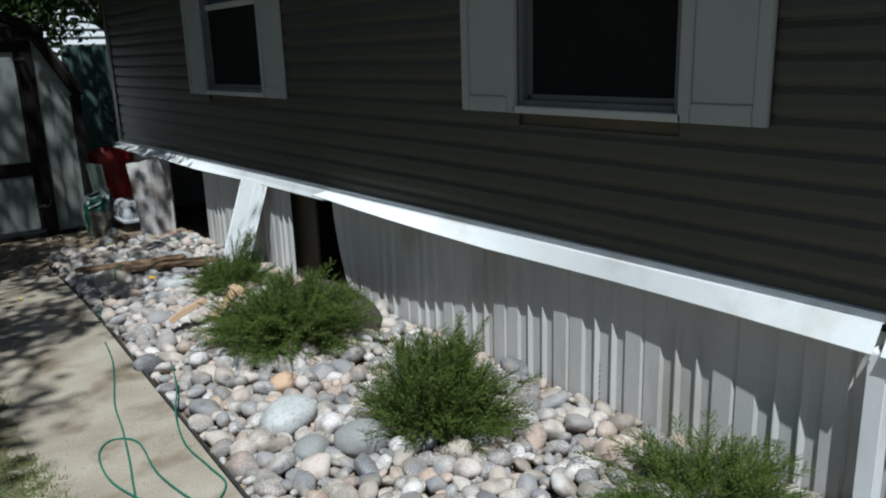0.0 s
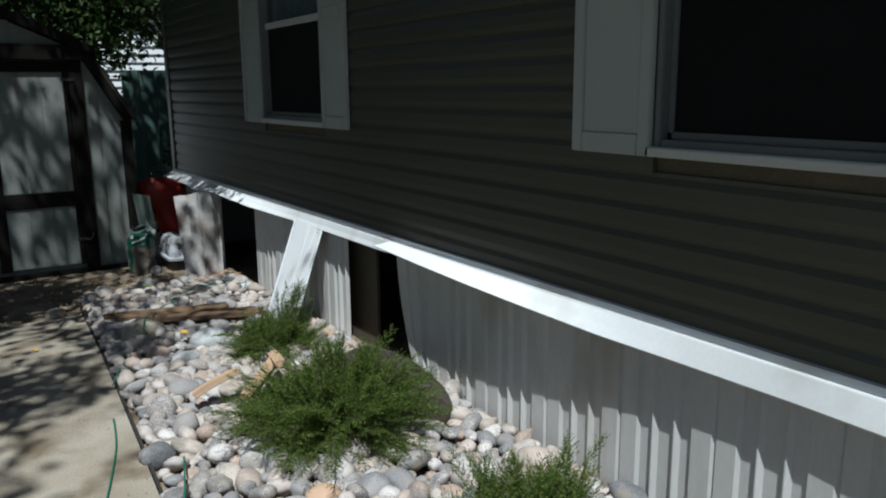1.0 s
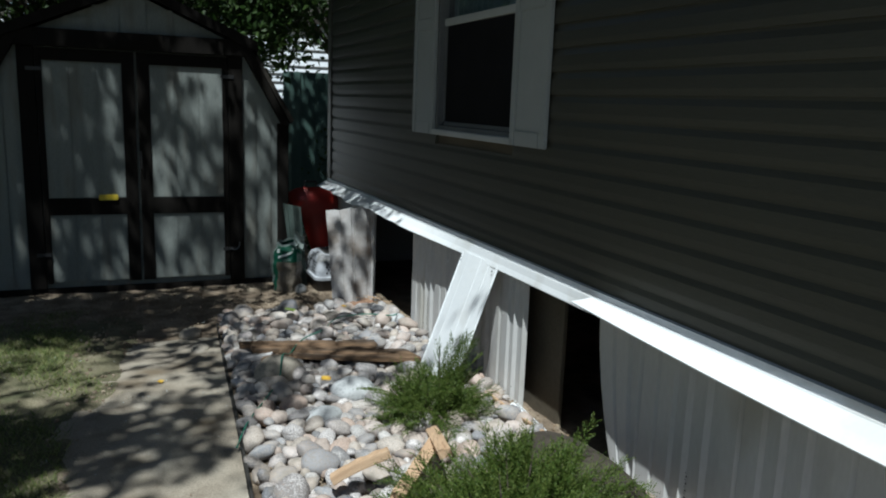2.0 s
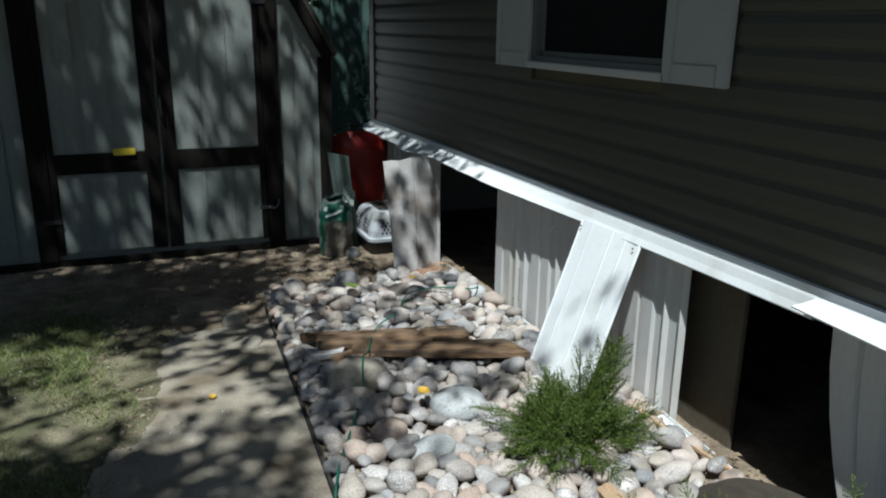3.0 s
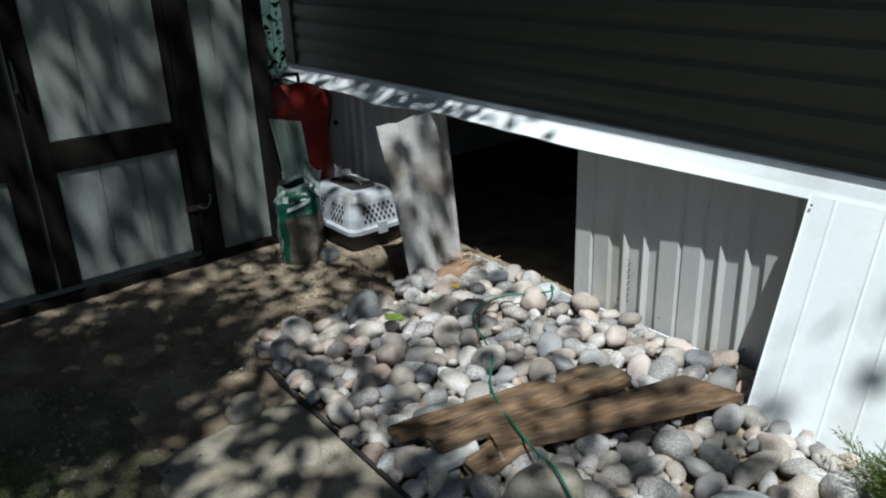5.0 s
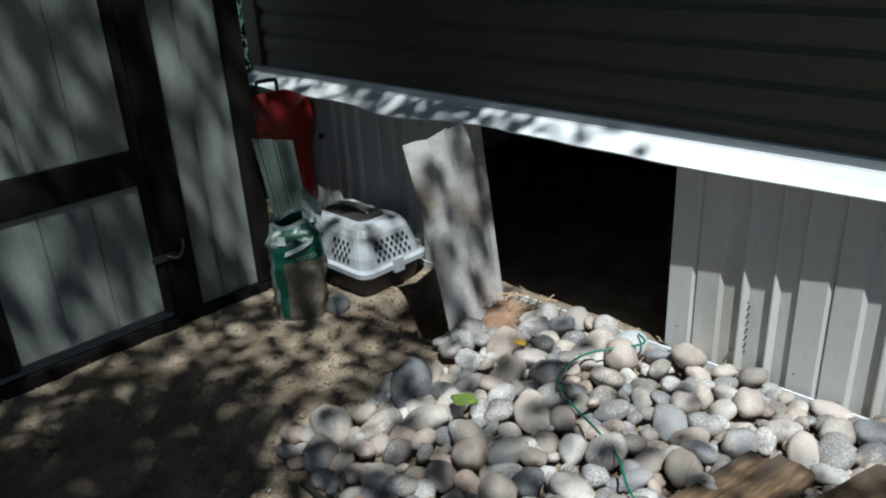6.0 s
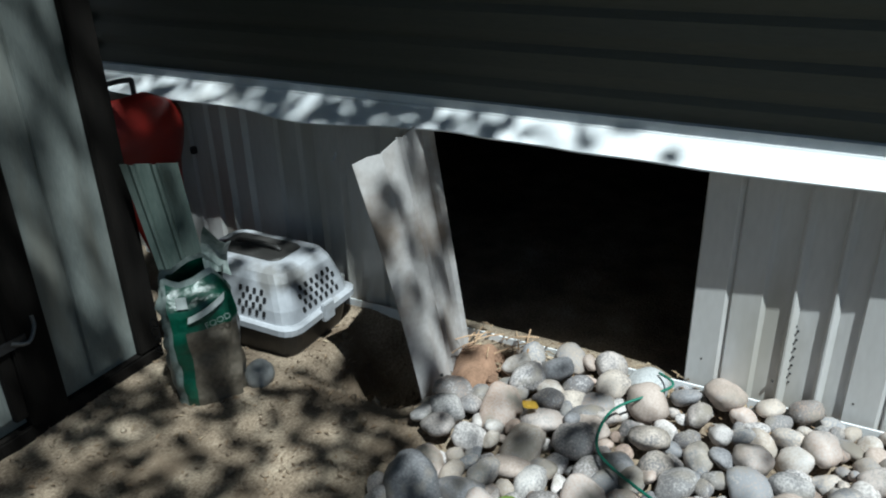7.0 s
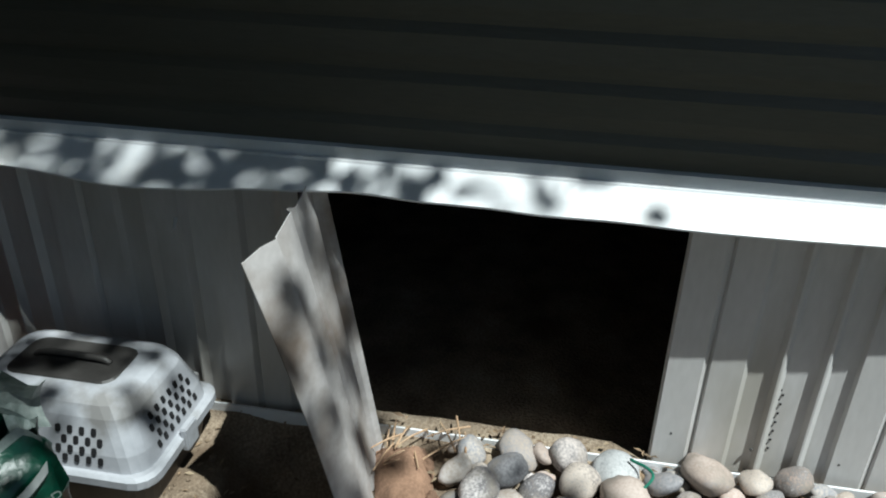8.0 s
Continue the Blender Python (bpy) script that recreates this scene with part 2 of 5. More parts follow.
def grid_mesh(rows, thick=None):
    """A sheet from rows of points; thick: a vector by which a second skin lies behind it."""
    bm = bmesh.new()
    skins = [[[bm.verts.new(p) for p in row] for row in rows]]
    if thick is not None:
        skins.append([[bm.verts.new(Vector(p) + Vector(thick)) for p in row] for row in rows])
    for s in skins:
        for i in range(len(s) - 1):
            for j in range(len(s[0]) - 1):
                bm.faces.new((s[i][j], s[i][j + 1], s[i + 1][j + 1], s[i + 1][j]))
    if thick is not None:
        f, g = skins
        n, w = len(f), len(f[0])
        for i in range(n - 1):
            for j in (0, w - 1):
                bm.faces.new((f[i][j], f[i + 1][j], g[i + 1][j], g[i][j]))
        for j in range(w - 1):
            for i in (0, n - 1):
                bm.faces.new((f[i][j], f[i][j + 1], g[i][j + 1], g[i][j]))
    bmesh.ops.recalc_face_normals(bm, faces=bm.faces)
    return bm


def tube(points, radius, sides=6, smooth_steps=6):
    """A round cord or limb through points; radius: one number or one at each point."""
    pts = [Vector(p) for p in points]
    rad = list(radius) if isinstance(radius, (list, tuple)) else [radius] * len(pts)
    path, rr = [], []
    for i in range(len(pts) - 1):
        p0, p1, p2, p3 = pts[max(0, i - 1)], pts[i], pts[i + 1], pts[min(len(pts) - 1, i + 2)]
        for s in range(smooth_steps):
            u = s / smooth_steps
            path.append(0.5 * ((2 * p1) + (p2 - p0) * u + (2 * p0 - 5 * p1 + 4 * p2 - p3) * u * u + (3 * p1 - p0 - 3 * p2 + p3) * u ** 3))
            rr.append(rad[i] * (1 - u) + rad[i + 1] * u)
    path.append(pts[-1]), rr.append(rad[-1])
    bm = bmesh.new()
    rings = []
    for i, p in enumerate(path):
        d = (path[min(i + 1, len(path) - 1)] - path[max(0, i - 1)]).normalized()
        side = d.cross(Vector((0.13, 0.07, 1))).normalized()
        up = side.cross(d)
        rings.append([bm.verts.new(p + rr[i] * (math.cos(a) * side + math.sin(a) * up)) for a in (2 * math.pi * k / sides for k in range(sides))])
    for a, b in zip(rings, rings[1:]):
        for k in range(sides):
            bm.faces.new((a[k], a[(k + 1) % sides], b[(k + 1) % sides], b[k]))
    bm.faces.new(rings[0]), bm.faces.new(rings[-1])
    bmesh.ops.recalc_face_normals(bm, faces=bm.faces)
    return bm


def raw(name, verts, faces, mat, smooth=False):
    me = bpy.data.meshes.new(name)
    me.from_pydata(verts, [], faces)
    me.materials.append(mat)
    if smooth:
        me.polygons.foreach_set("use_smooth", [True] * len(me.polygons))
    return me


# ---- ground ----
def edge_x(y):
    """Where the stone bed meets the concrete path."""
    return 1.01 + (y - 2.4) * 0.0605


def smoothstep(a, b, v):
    u = min(1, max(0, (v - a) / (b - a)))
    return u * u * (3 - 2 * u)


def ground_z(x, y):
    z = -0.045 - 0.065 * smoothstep(4.6, 6.7, y)
    z += 0.047 * smoothstep(0.62, 0.42, x - 0.2 * smoothstep(5.0, 5.9, y)) * smoothstep(7.4, 6.2, y)
    near = -3 < x < 4 and -1 < y < 10
    if near:
        z += 0.012 * noise.noise((x * 3, y * 3, 0)) + 0.008 * noise.noise((x * 11, y * 11, 4))
        pit = math.exp(-(((x - 2.34) / 0.17) ** 4 + ((y - 7.47) / 0.16) ** 4))
        z -= 0.20 * pit
        z += 0.035 * math.exp(-(((x - 1.95) / 0.16) ** 2 + ((y - 7.5) / 0.12) ** 2))
        z += 0.03 * smoothstep(2.44, 2.56, x) * smoothstep(6.3, 6.7, y)
        if x > 2.65:
            z -= 0.05
    return z


def axis_steps(lo, hi, step, far):
    fine = list(np.arange(lo, hi, step))
    out = [lo - far * (k / 10) ** 3 for k in range(10, 0, -1)] + fine + [hi + far * (k / 10) ** 3 for k in range(0, 11)]
    return out


def build_ground():
    xs, ys = axis_steps(-1.0, 3.0, 0.04, 900), axis_steps(-0.5, 9.0, 0.04, 900)
    verts = [(x, y, ground_z(x, y)) for y in ys for x in xs]
    w = len(xs)
    faces = [(j * w + i, j * w + i + 1, (j + 1) * w + i + 1, (j + 1) * w + i) for j in range(len(ys) - 1) for i in range(w - 1)]
    me = raw("ground", verts, faces, M["soil"], True)
    me.materials.append(M["lawn"])
    for p in me.polygons:
        x, y = p.center.x, p.center.y
        if x < 0.5 + 0.15 * smoothstep(5.0, 5.9, y) + 0.25 * noise.noise((x * 2, y * 2, 5)) and y < 7.3 + 0.8 * noise.noise((x * 1.3, y, 8)) or abs(x) > 12 or y > 20 or y < -6:
            p.material_index = 1
    tagged(new("ground", me), "dry brown soil with thin lawn and leaf litter", "ground", kind="structure")


build_ground()


def path_z(y):
    return -0.105 * smoothstep(4.6, 7.4, y) - 0.06 * smoothstep(6.5, 7.1, y)


def build_path():
    """The concrete path beside the bed, with a worn uneven edge."""
    rows = []
    ys = list(np.arange(-4.0, 7.2, 0.1))
    for y in ys:
        left = 0.36 + 0.2 * smoothstep(5.0, 5.9, y) + 0.05 * noise.noise((y * 1.7, 3, 0)) + 0.02 * noise.noise((y * 7, 1, 0))
        right = edge_x(y) - 0.012
        rows.append([(left + (right - left) * u, y, 0.004 * noise.noise((u * 2, y * 1.5, 9)) + path_z(y)) for u in np.linspace(0, 1, 9)])
    tagged(part("pavement", grid_mesh(rows, (0, 0, -0.09)), M["concrete"], smooth=False), "pale worn concrete path", "path", kind="structure")


build_path()
rows = [[(edge_x(y) + dx, y, z + 0.006 * noise.noise((y * 4, 0, 0)) - 0.10 * smoothstep(4.6, 7.2, y)) for dx, z in ((-0.008, -0.08), (-0.008, 0.008), (0.004, 0.010), (0.004, -0.08))] for y in np.arange(-3.5, 7.05, 0.06)]
tagged(part("edging_strip", grid_mesh(rows), M["edging"]), "thin black plastic edging along the stone bed", "edging", kind="structure")

# ---- the house ----
FACE = 2.60           # siding face
Z_BAND = 0.70         # foot of the siding
TOP = 3.0
WINDOWS = ((1.56, 2.45), (5.16, 6.24))
SILL, HEAD = 1.32, 2.64
Y_END, Y_FAR = 9.02, -4.0
bm = bmesh.new()
cuts = [Y_FAR, *[v for w in WINDOWS for v in w], Y_END]
for k in range(0, len(cuts), 2):
    block(bm, (FACE + 0.016, cuts[k], 0.62), (FACE + 0.13, cuts[k + 1], TOP))
for a, b in WINDOWS:
    block(bm, (FACE + 0.016, a, 0.62), (FACE + 0.13, b, SILL))
    block(bm, (FACE + 0.016, a, HEAD), (FACE + 0.13, b, TOP))
wall = tagged(part("wall_west", bm, M["dark_wood"]), "long house wall clad in dark taupe lap siding", "wall", kind="structure")
LAP = 0.106
z = Z_BAND
while z < TOP - 0.02:
    zt = min(z + LAP, TOP)
    spans = [(Y_FAR, Y_END)]
    if zt > SILL and z < HEAD:
        spans = [(cuts[k], cuts[k + 1]) for k in range(0, len(cuts), 2)]
    for a, b in spans:
        outline = [(FACE + 0.015, z), (FACE - 0.0075, z), (FACE - 0.008, z + 0.025), (FACE - 0.004, z + 0.07), (FACE + 0.004, zt - 0.012), (FACE + 0.005, zt + 0.003), (FACE + 0.015, zt + 0.003)]
        part("siding_board", prism(outline, "y", a, b), M["siding"], wall)
    z += LAP
tagged(part("trim_corner", boxed((FACE - 0.018, Y_END - 0.07, Z_BAND), (FACE + 0.05, Y_END + 0.05, TOP)), M["siding"]), "dark taupe corner post of the siding", "trim", kind="structure")
tagged(part("wall_end", boxed((FACE + 0.05, Y_END - 0.1, 0.62), (7.0, Y_END, TOP), 0.0), M["siding"]), "dark taupe end wall of the house", "wall", kind="structure")
tagged(part("wall_far", boxed((6.9, Y_FAR, -0.2), (7.0, Y_END - 0.1, TOP), 0.0), M["siding"]), "far wall of the house", "wall", kind="structure")
tagged(part("wall_near", boxed((FACE + 0.13, Y_FAR, -0.2), (6.9, Y_FAR + 0.1, TOP), 0.0), M["siding"]), "near end wall of the house", "wall", kind="structure")
tagged(part("floor", boxed((FACE + 0.13, Y_FAR + 0.1, 0.62), (6.9, Y_END - 0.1, 0.72), 0.0), M["dark_wood"]), "underside of the house floor", "floor", kind="structure")
tagged(part("end_skirting", boxed((FACE + 0.02, Y_END - 0.06, -0.2), (6.9, Y_END - 0.04, 0.62), 0.0), M["skirt"]), "skirting closing the house end", "skirting", kind="structure")
# out of view; the overhang is sized so its shadow covers the siding
tagged(part("roof", prism([(2.002, TOP), (4.75, TOP + 0.75), (7.55, TOP), (7.55, TOP + 0.12), (4.75, TOP + 0.9), (2.002, TOP + 0.12)], "y", Y_FAR - 0.3, Y_END + 0.3), M["shingle"]), "low brown shingled roof, unseen, eaves widened to shade the siding", "roof", kind="structure")
tagged(part("ceiling", boxed((FACE + 0.13, Y_FAR + 0.1, TOP - 0.06), (6.9, Y_END - 0.1, TOP - 0.01), 0.0), M["shutter"]), "house ceiling", "ceiling", kind="structure")


def build_window(name, a, b, shut_a, shut_b):
    """A sash window with its frame, sill, panes and screen; a shutter stands on each side."""
    w = tagged(new(name), "white vinyl sash window with dark insect screen", "window", kind="structure")
    w.location = (FACE, (a + b) / 2, SILL)
    f = 0.03
    bm = bmesh.new()
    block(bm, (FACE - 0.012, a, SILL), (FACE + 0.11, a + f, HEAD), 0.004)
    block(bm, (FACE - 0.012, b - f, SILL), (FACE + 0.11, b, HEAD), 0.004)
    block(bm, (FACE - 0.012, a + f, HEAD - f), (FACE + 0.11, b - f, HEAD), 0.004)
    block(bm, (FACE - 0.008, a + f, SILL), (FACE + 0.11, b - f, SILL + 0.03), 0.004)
    part("window_frame", bm, M["sash"], w, "grey vinyl frame, its shade put into the colour")
    part("window_sill", boxed((FACE - 0.034, a - 0.02, SILL - 0.03), (FACE + 0.0, b + 0.02, SILL + 0.004), 0.005), M["frame"], w)
    mid = 1.985
    part("meeting_rail", boxed((FACE + 0.018, a + f, mid - 0.022), (FACE + 0.06, b - f, mid + 0.022), 0.004), M["frame"], w)
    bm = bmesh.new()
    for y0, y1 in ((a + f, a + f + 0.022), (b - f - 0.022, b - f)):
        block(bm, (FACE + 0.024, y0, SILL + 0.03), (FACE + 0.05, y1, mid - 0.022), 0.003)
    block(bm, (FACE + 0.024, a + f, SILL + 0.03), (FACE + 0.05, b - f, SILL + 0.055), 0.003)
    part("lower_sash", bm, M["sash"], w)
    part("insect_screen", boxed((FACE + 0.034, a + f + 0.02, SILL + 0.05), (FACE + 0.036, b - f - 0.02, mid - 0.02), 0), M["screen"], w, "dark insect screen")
    part("pane", boxed((FACE + 0.046, a + f, mid + 0.02), (FACE + 0.05, b - f, HEAD - f), 0), glass, w, "clear glass pane")
    folds = [[(FACE + 0.085 + 0.006 * math.sin(90 * y), y, z) for z in (mid - 0.05, HEAD)] for y in np.arange(a + f, b - f, 0.012)]
    part("curtain", grid_mesh(folds, (0.002, 0, 0)), M["blind"], w, "pale blue curtain")
    # near-black sheet painted as the darkness of the unlit room behind the panes
    part("backing", boxed((FACE + 0.115, a, SILL), (FACE + 0.12, b, HEAD), 0), M["screen"], w, "black sheet standing in for the unlit room")
    for y0, y1 in ((a - shut_a, a - 0.002), (b + 0.002, b + shut_b)):
        s = thing("shutter", (FACE, (y0 + y1) / 2, SILL - 0.03), "pale grey vinyl shutter beside the window", "shutter", "window shutters")
        bm = bmesh.new()
        zb, zt, x0, x1 = SILL - 0.03, HEAD + 0.03, FACE - 0.034, FACE - 0.010
        block(bm, (x0, y0, zb), (x1, y0 + 0.055, zt), 0.004)
        block(bm, (x0, y1 - 0.055, zb), (x1, y1, zt), 0.004)
        for c0, c1 in ((zb, zb + 0.075), (1.95, 2.02), (zt - 0.075, zt)):
            block(bm, (x0 + 0.001, y0 + 0.055, c0), (x1, y1 - 0.055, c1), 0.004)
        part("shutter_frame", bm, M["shutter"], s)
        for c0, c1 in ((zb + 0.075, 1.95), (2.02, zt - 0.075)):
            part("shutter_panel", boxed((x0 + 0.008, y0 + 0.056, c0), (x1, y1 - 0.056, c1), 0.003), M["shutter"], s)


glass = bpy.data.materials.new("glass")
glass.use_nodes = True
g = glass.node_tree.nodes["Principled BSDF"]
g.inputs["Transmission Weight"].default_value, g.inputs["Roughness"].default_value, g.inputs["IOR"].default_value = 1.0, 0.02, 1.45
build_window("window_1", 1.56, 2.45, 0.365, 0.39)
build_window("window_2", 5.16, 6.24, 0.36, 0.376)

# ---- skirting ----
SK = 2.598
RIBS = ((0, 0.002), (0.005, 0.015), (0.086, 0.015), (0.100, 0.003), (0.105, 0.012), (0.182, 0.012), (0.195, 0.0), (0.252, 0.0), (0.260, 0.017), (0.265, 0.017), (0.281, 0.0), (0.350, 0.0), (0.358, 0.017), (0.363, 0.017), (0.379, 0.0), (0.43, 0.002))
skirting = tagged(thing("skirting", (SK, 3, -0.08), "pale grey ribbed metal skirting under the house", "skirting"), kind="structure")


def rib_depth(s):
    for (a, d), (b, e) in zip(RIBS, RIBS[1:]):
        if a <= s <= b:
            return d + (e - d) * (s - a) / (b - a)
    return 0.0


def skirt_panel(start, stop, bow=0.0, lean=0.0, name="skirting_panel"):
    """One ribbed sheet from y = start down to stop; bow pushes its first edge out, lean cuts its foot back."""
    ss = [s for s, _ in RIBS if s < start - stop - 1e-4] + [start - stop]
    zs = (-0.09, 0.06, 0.2, 0.34, 0.5, 0.66)
    rows = []
    for z in zs:
        u = (0.66 - z) / 0.75
        rows.append([(SK - rib_depth(s) - bow * math.exp(-s / 0.12) * (1 - u), start - s - lean * u * u * max(0, 1 - s / 0.3), z) for s in ss])
    part(name, grid_mesh(rows, (0.0025, 0, 0)), M["skirt"], skirting)


P = 0.43
for k in range(11):
    if k == 0:
        skirt_panel(4.22, 4.22 - 0.285, 0.03, 0.17)
    else:
        top = 3.937 - P * (k - 1)
        skirt_panel(top, top - P)
for k in range(4):
    skirt_panel(6.575 - P * k, max(4.905, 6.575 - P * (k + 1)))
for k in range(4):
    skirt_panel(Y_END - P * k, max(7.49, Y_END - P * (k + 1)))
# foot track, in the runs that are left
for a, b in ((-1.5, 4.05), (4.9, 8.85)):
    bm = prism([(SK - 0.045, -0.13), (SK - 0.045, -0.058), (SK - 0.039, -0.058), (SK - 0.039, -0.118), (SK + 0.01, -0.118), (SK + 0.01, -0.13)], "y", a, b)
    tagged(part("foot_track", bm, M["white"]), "white metal foot track of the skirting on the soil", "track", kind="structure")
tagged(part("corner_trim", boxed((SK - 0.085, 0.70, -0.09), (SK - 0.02, 0.765, 0.612), 0.004), M["white"]), "white upright metal trim on the skirting", "trim", kind="structure")


def band(name, a, b, shape, label):
    """The metal rail that caps the skirting: a back strip against the siding, a ledge, a rolled lip and a face down to its foot."""
    rows = []
    for y in np.arange(a, b + 1e-4, 0.03):
        lip, x, z, wave = shape(y)
        rows.append([(FACE - 0.004, y, 0.724), (FACE - 0.027, y, 0.722), (FACE - 0.031, y, 0.699), (FACE - 0.036, y, 0.695), (lip + 0.006, y, 0.697), (lip + 0.003, y, 0.701), (lip - 0.001, y, 0.700), (lip - 0.003, y, 0.695),
                     (lip + (x - lip) * 0.5 + wave, y, 0.695 + (z - 0.695) * 0.5), (x, y, z + 0.004), (x + 0.001, y, z), (x + 0.012, y, z - 0.003)])
    ob = part(name, grid_mesh(rows), M["white"], label="")
    s = ob.modifiers.new("thickness", "SOLIDIFY")
    s.thickness, s.offset = 0.0018, 0
    return tagged(ob, label, "trim", kind="structure")


def near_shape(y):
    """Steep beside the near end, flared outwards where it laps over the next rail."""
    ys = (0.75, 1.35, 1.8, 2.25, 2.6, 3.0, 3.4, 3.8, 4.36)
    x = np.interp(y, ys, (2.495, 2.523, 2.531, 2.521, 2.50, 2.472, 2.452, 2.446, 2.452))
    z = np.interp(y, ys, (0.605, 0.606, 0.607, 0.608, 0.612, 0.630, 0.648, 0.664, 0.684))
    return 2.549, x, z, -0.002


def far_shape(y):
    x = np.interp(y, (4.2, 4.93, 5.63, 6.0, 6.4, 7.0, 7.5, 8.9), (2.535, 2.531, 2.524, 2.507, 2.490, 2.480, 2.462, 2.466))
    rough = smoothstep(6.5, 7.0, y)
    sag = math.exp(-((y - 7.75) / 0.28) ** 2) - 0.9 * math.exp(-((y - 7.35) / 0.2) ** 2)
    x -= 0.012 * noise.noise((y * 5, 0, 0)) * rough + 0.01 * sag
    z = 0.632 + 0.012 * rough - 0.012 * noise.noise((y * 3.1, 7, 0)) * rough - 0.012 * sag
    return 2.552, x, z, 0.006 * noise.noise((y * 8, 3, 0)) * rough


band("band_far", 4.28, Y_END, far_shape, "white metal rail capping the skirting, dented")
band("band_near", 0.745, 4.31, near_shape, "white metal rail, bowed and lapped over the next")
band("band_end", -3.9, 0.735, lambda y: (2.545, 2.495, 0.605, 0), "white metal rail capping the skirting")

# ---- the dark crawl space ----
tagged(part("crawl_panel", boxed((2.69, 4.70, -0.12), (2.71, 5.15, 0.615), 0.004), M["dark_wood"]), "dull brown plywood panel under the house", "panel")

# the loose end of the foot track, lying across the opening
a, b = Vector((2.575, 4.97, -0.055)), Vector((2.50, 4.30, -0.035))
rows = []
for u in np.linspace(0, 1, 5):
    p = a.lerp(b, u)
    rows.append([p + Vector(q) for q in ((-0.05, 0, -0.05), (-0.05, 0, -0.004), (-0.046, 0, 0.0), (0.004, 0, 0.004), (0.004, 0, 0.02), (0.008, 0, 0.02), (0.008, 0, -0.05))])
tagged(part("loose_track", grid_mesh(rows), M["white"]), "white metal track end lying loose in the opening", "track")


def loose_panel(origin, across, along, width, length, ribs, mat, name, label, group=""):
    """A loose ribbed sheet: ribs are pairs of distance across and height."""
    u, v = Vector(across).normalized(), Vector(along).normalized()
    n = u.cross(v).normalized()
    rows = []
    for k in range(7):
        h = length * k / 6
        rows.append([Vector(origin) + u * s * width + v * h + n * d for s, d in ribs])
    return tagged(part(name, grid_mesh(rows, n * -0.002), mat), label, "metal panel", group)


# the white sheet leaning on the rail
top_l, foot_l = Vector((2.518, 5.56, 0.650)), Vector((2.255, 5.545, -0.05))
lean = loose_panel(foot_l, (0.05, -1, 0), top_l - foot_l, 0.42, 0.75, ((0, 0.005), (0.01, 0), (0.17, 0), (0.185, 0.0015), (0.205, 0.0), (0.52, 0), (0.535, 0.002), (0.55, 0), (0.74, 0), (0.755, 0.002), (0.77, 0), (0.945, 0), (0.96, 0.006), (0.985, 0.006), (1.0, 0.0)), M["white"], "leaning_panel", "bright white ribbed metal skirting panel leaning on the rail")
for s, h in ((0.04, 0.72), (0.93, 0.71)):
    bm = bmesh.new()
    bmesh.ops.create_uvsphere(bm, u_segments=8, v_segments=5, radius=0.0045)
    c = foot_l + Vector((0.05, -1, 0)).normalized() * s * 0.42 + (top_l - foot_l).normalized() * h + Vector((-0.012, 0, 0.004))
    bmesh.ops.translate(bm, vec=c, verts=bm.verts)
    part("screw", bm, M["metal"], lean)
# the bent sheet standing out from the wall like a door: a folded edge strip, the ribbed sheet and its screws
bent = thing("bent_panel", (2.35, 7.28, -0.13), "bent grey metal skirting panel pulled out beside the opening", "metal panel")


def bent_rows(profile):
    rows = []
    for k in range(9):
        u = k / 8
        a, b = Vector((2.17, 7.408, 0.63)).lerp(Vector((2.19, 7.225, -0.14)), u), Vector((2.555, 7.42, 0.665)).lerp(Vector((2.51, 7.27, -0.13)), u)
        row = []
        for s, d in profile:
            p = a.lerp(b, s) + Vector((0.0, 1, 0)) * (d - 0.012 * math.sin(3.1 * u) * (1 - s))
            if k == 0:
                p.z += 0.012 * noise.noise((s * 9, 2, 0))
            row.append(p)
        rows.append(row)
    return rows


part("folded_edge", grid_mesh(bent_rows(((0, 0.034), (0.02, 0.031), (0.14, 0.016), (0.262, 0.0))), (0, 0.002, 0)), M["aged"], bent)
part("sheet", grid_mesh(bent_rows(((0.2625, 0.0), (0.28, 0.004), (0.5, 0.0), (0.52, 0.012), (0.56, 0.012), (0.58, 0.0), (0.85, 0.004), (0.87, 0.016), (0.93, 0.016), (0.95, 0.0), (1.0, -0.012))), (0, 0.002, 0)), M["aged"], bent)
for x, y, z in ((2.24, 7.425, 0.615), (2.27, 7.24, -0.06)):
    bm = bmesh.new()
    bmesh.ops.create_uvsphere(bm, u_segments=6, v_segments=4, radius=0.006)
    bmesh.ops.translate(bm, vec=(x, y, z), verts=bm.verts)
    part("screw", bm, M["metal"], bent)

# small fittings on the skirting: bent tabs, screws and a strip of vent holes
for y, z in ((7.82, 0.49), (5.95, 0.52)):
    rows = [[(SK - 0.004 - 0.02 * u, y - 0.012 * s, z - 0.03 * u + 0.01 * u * s) for s in (0, 0.5, 1)] for u in (0, 0.5, 1)]
    part("bent_tab", grid_mesh(rows, (0.001, 0, 0)), M["white"], skirting, "small bent metal tab")
for y, z in ((6.53, 0.02), (6.33, 0.0), (6.12, -0.01), (5.75, 0.0), (5.02, 0.02), (3.6, 0.0), (2.74, 0.0), (1.9, 0.0)):
    bm = bmesh.new()
    bmesh.ops.create_uvsphere(bm, u_segments=6, v_segments=4, radius=0.005)
    bmesh.ops.translate(bm, vec=(SK - 0.012, y, z), verts=bm.verts)
    part("screw", bm, M["carrier_base"], skirting, "dark screw head")
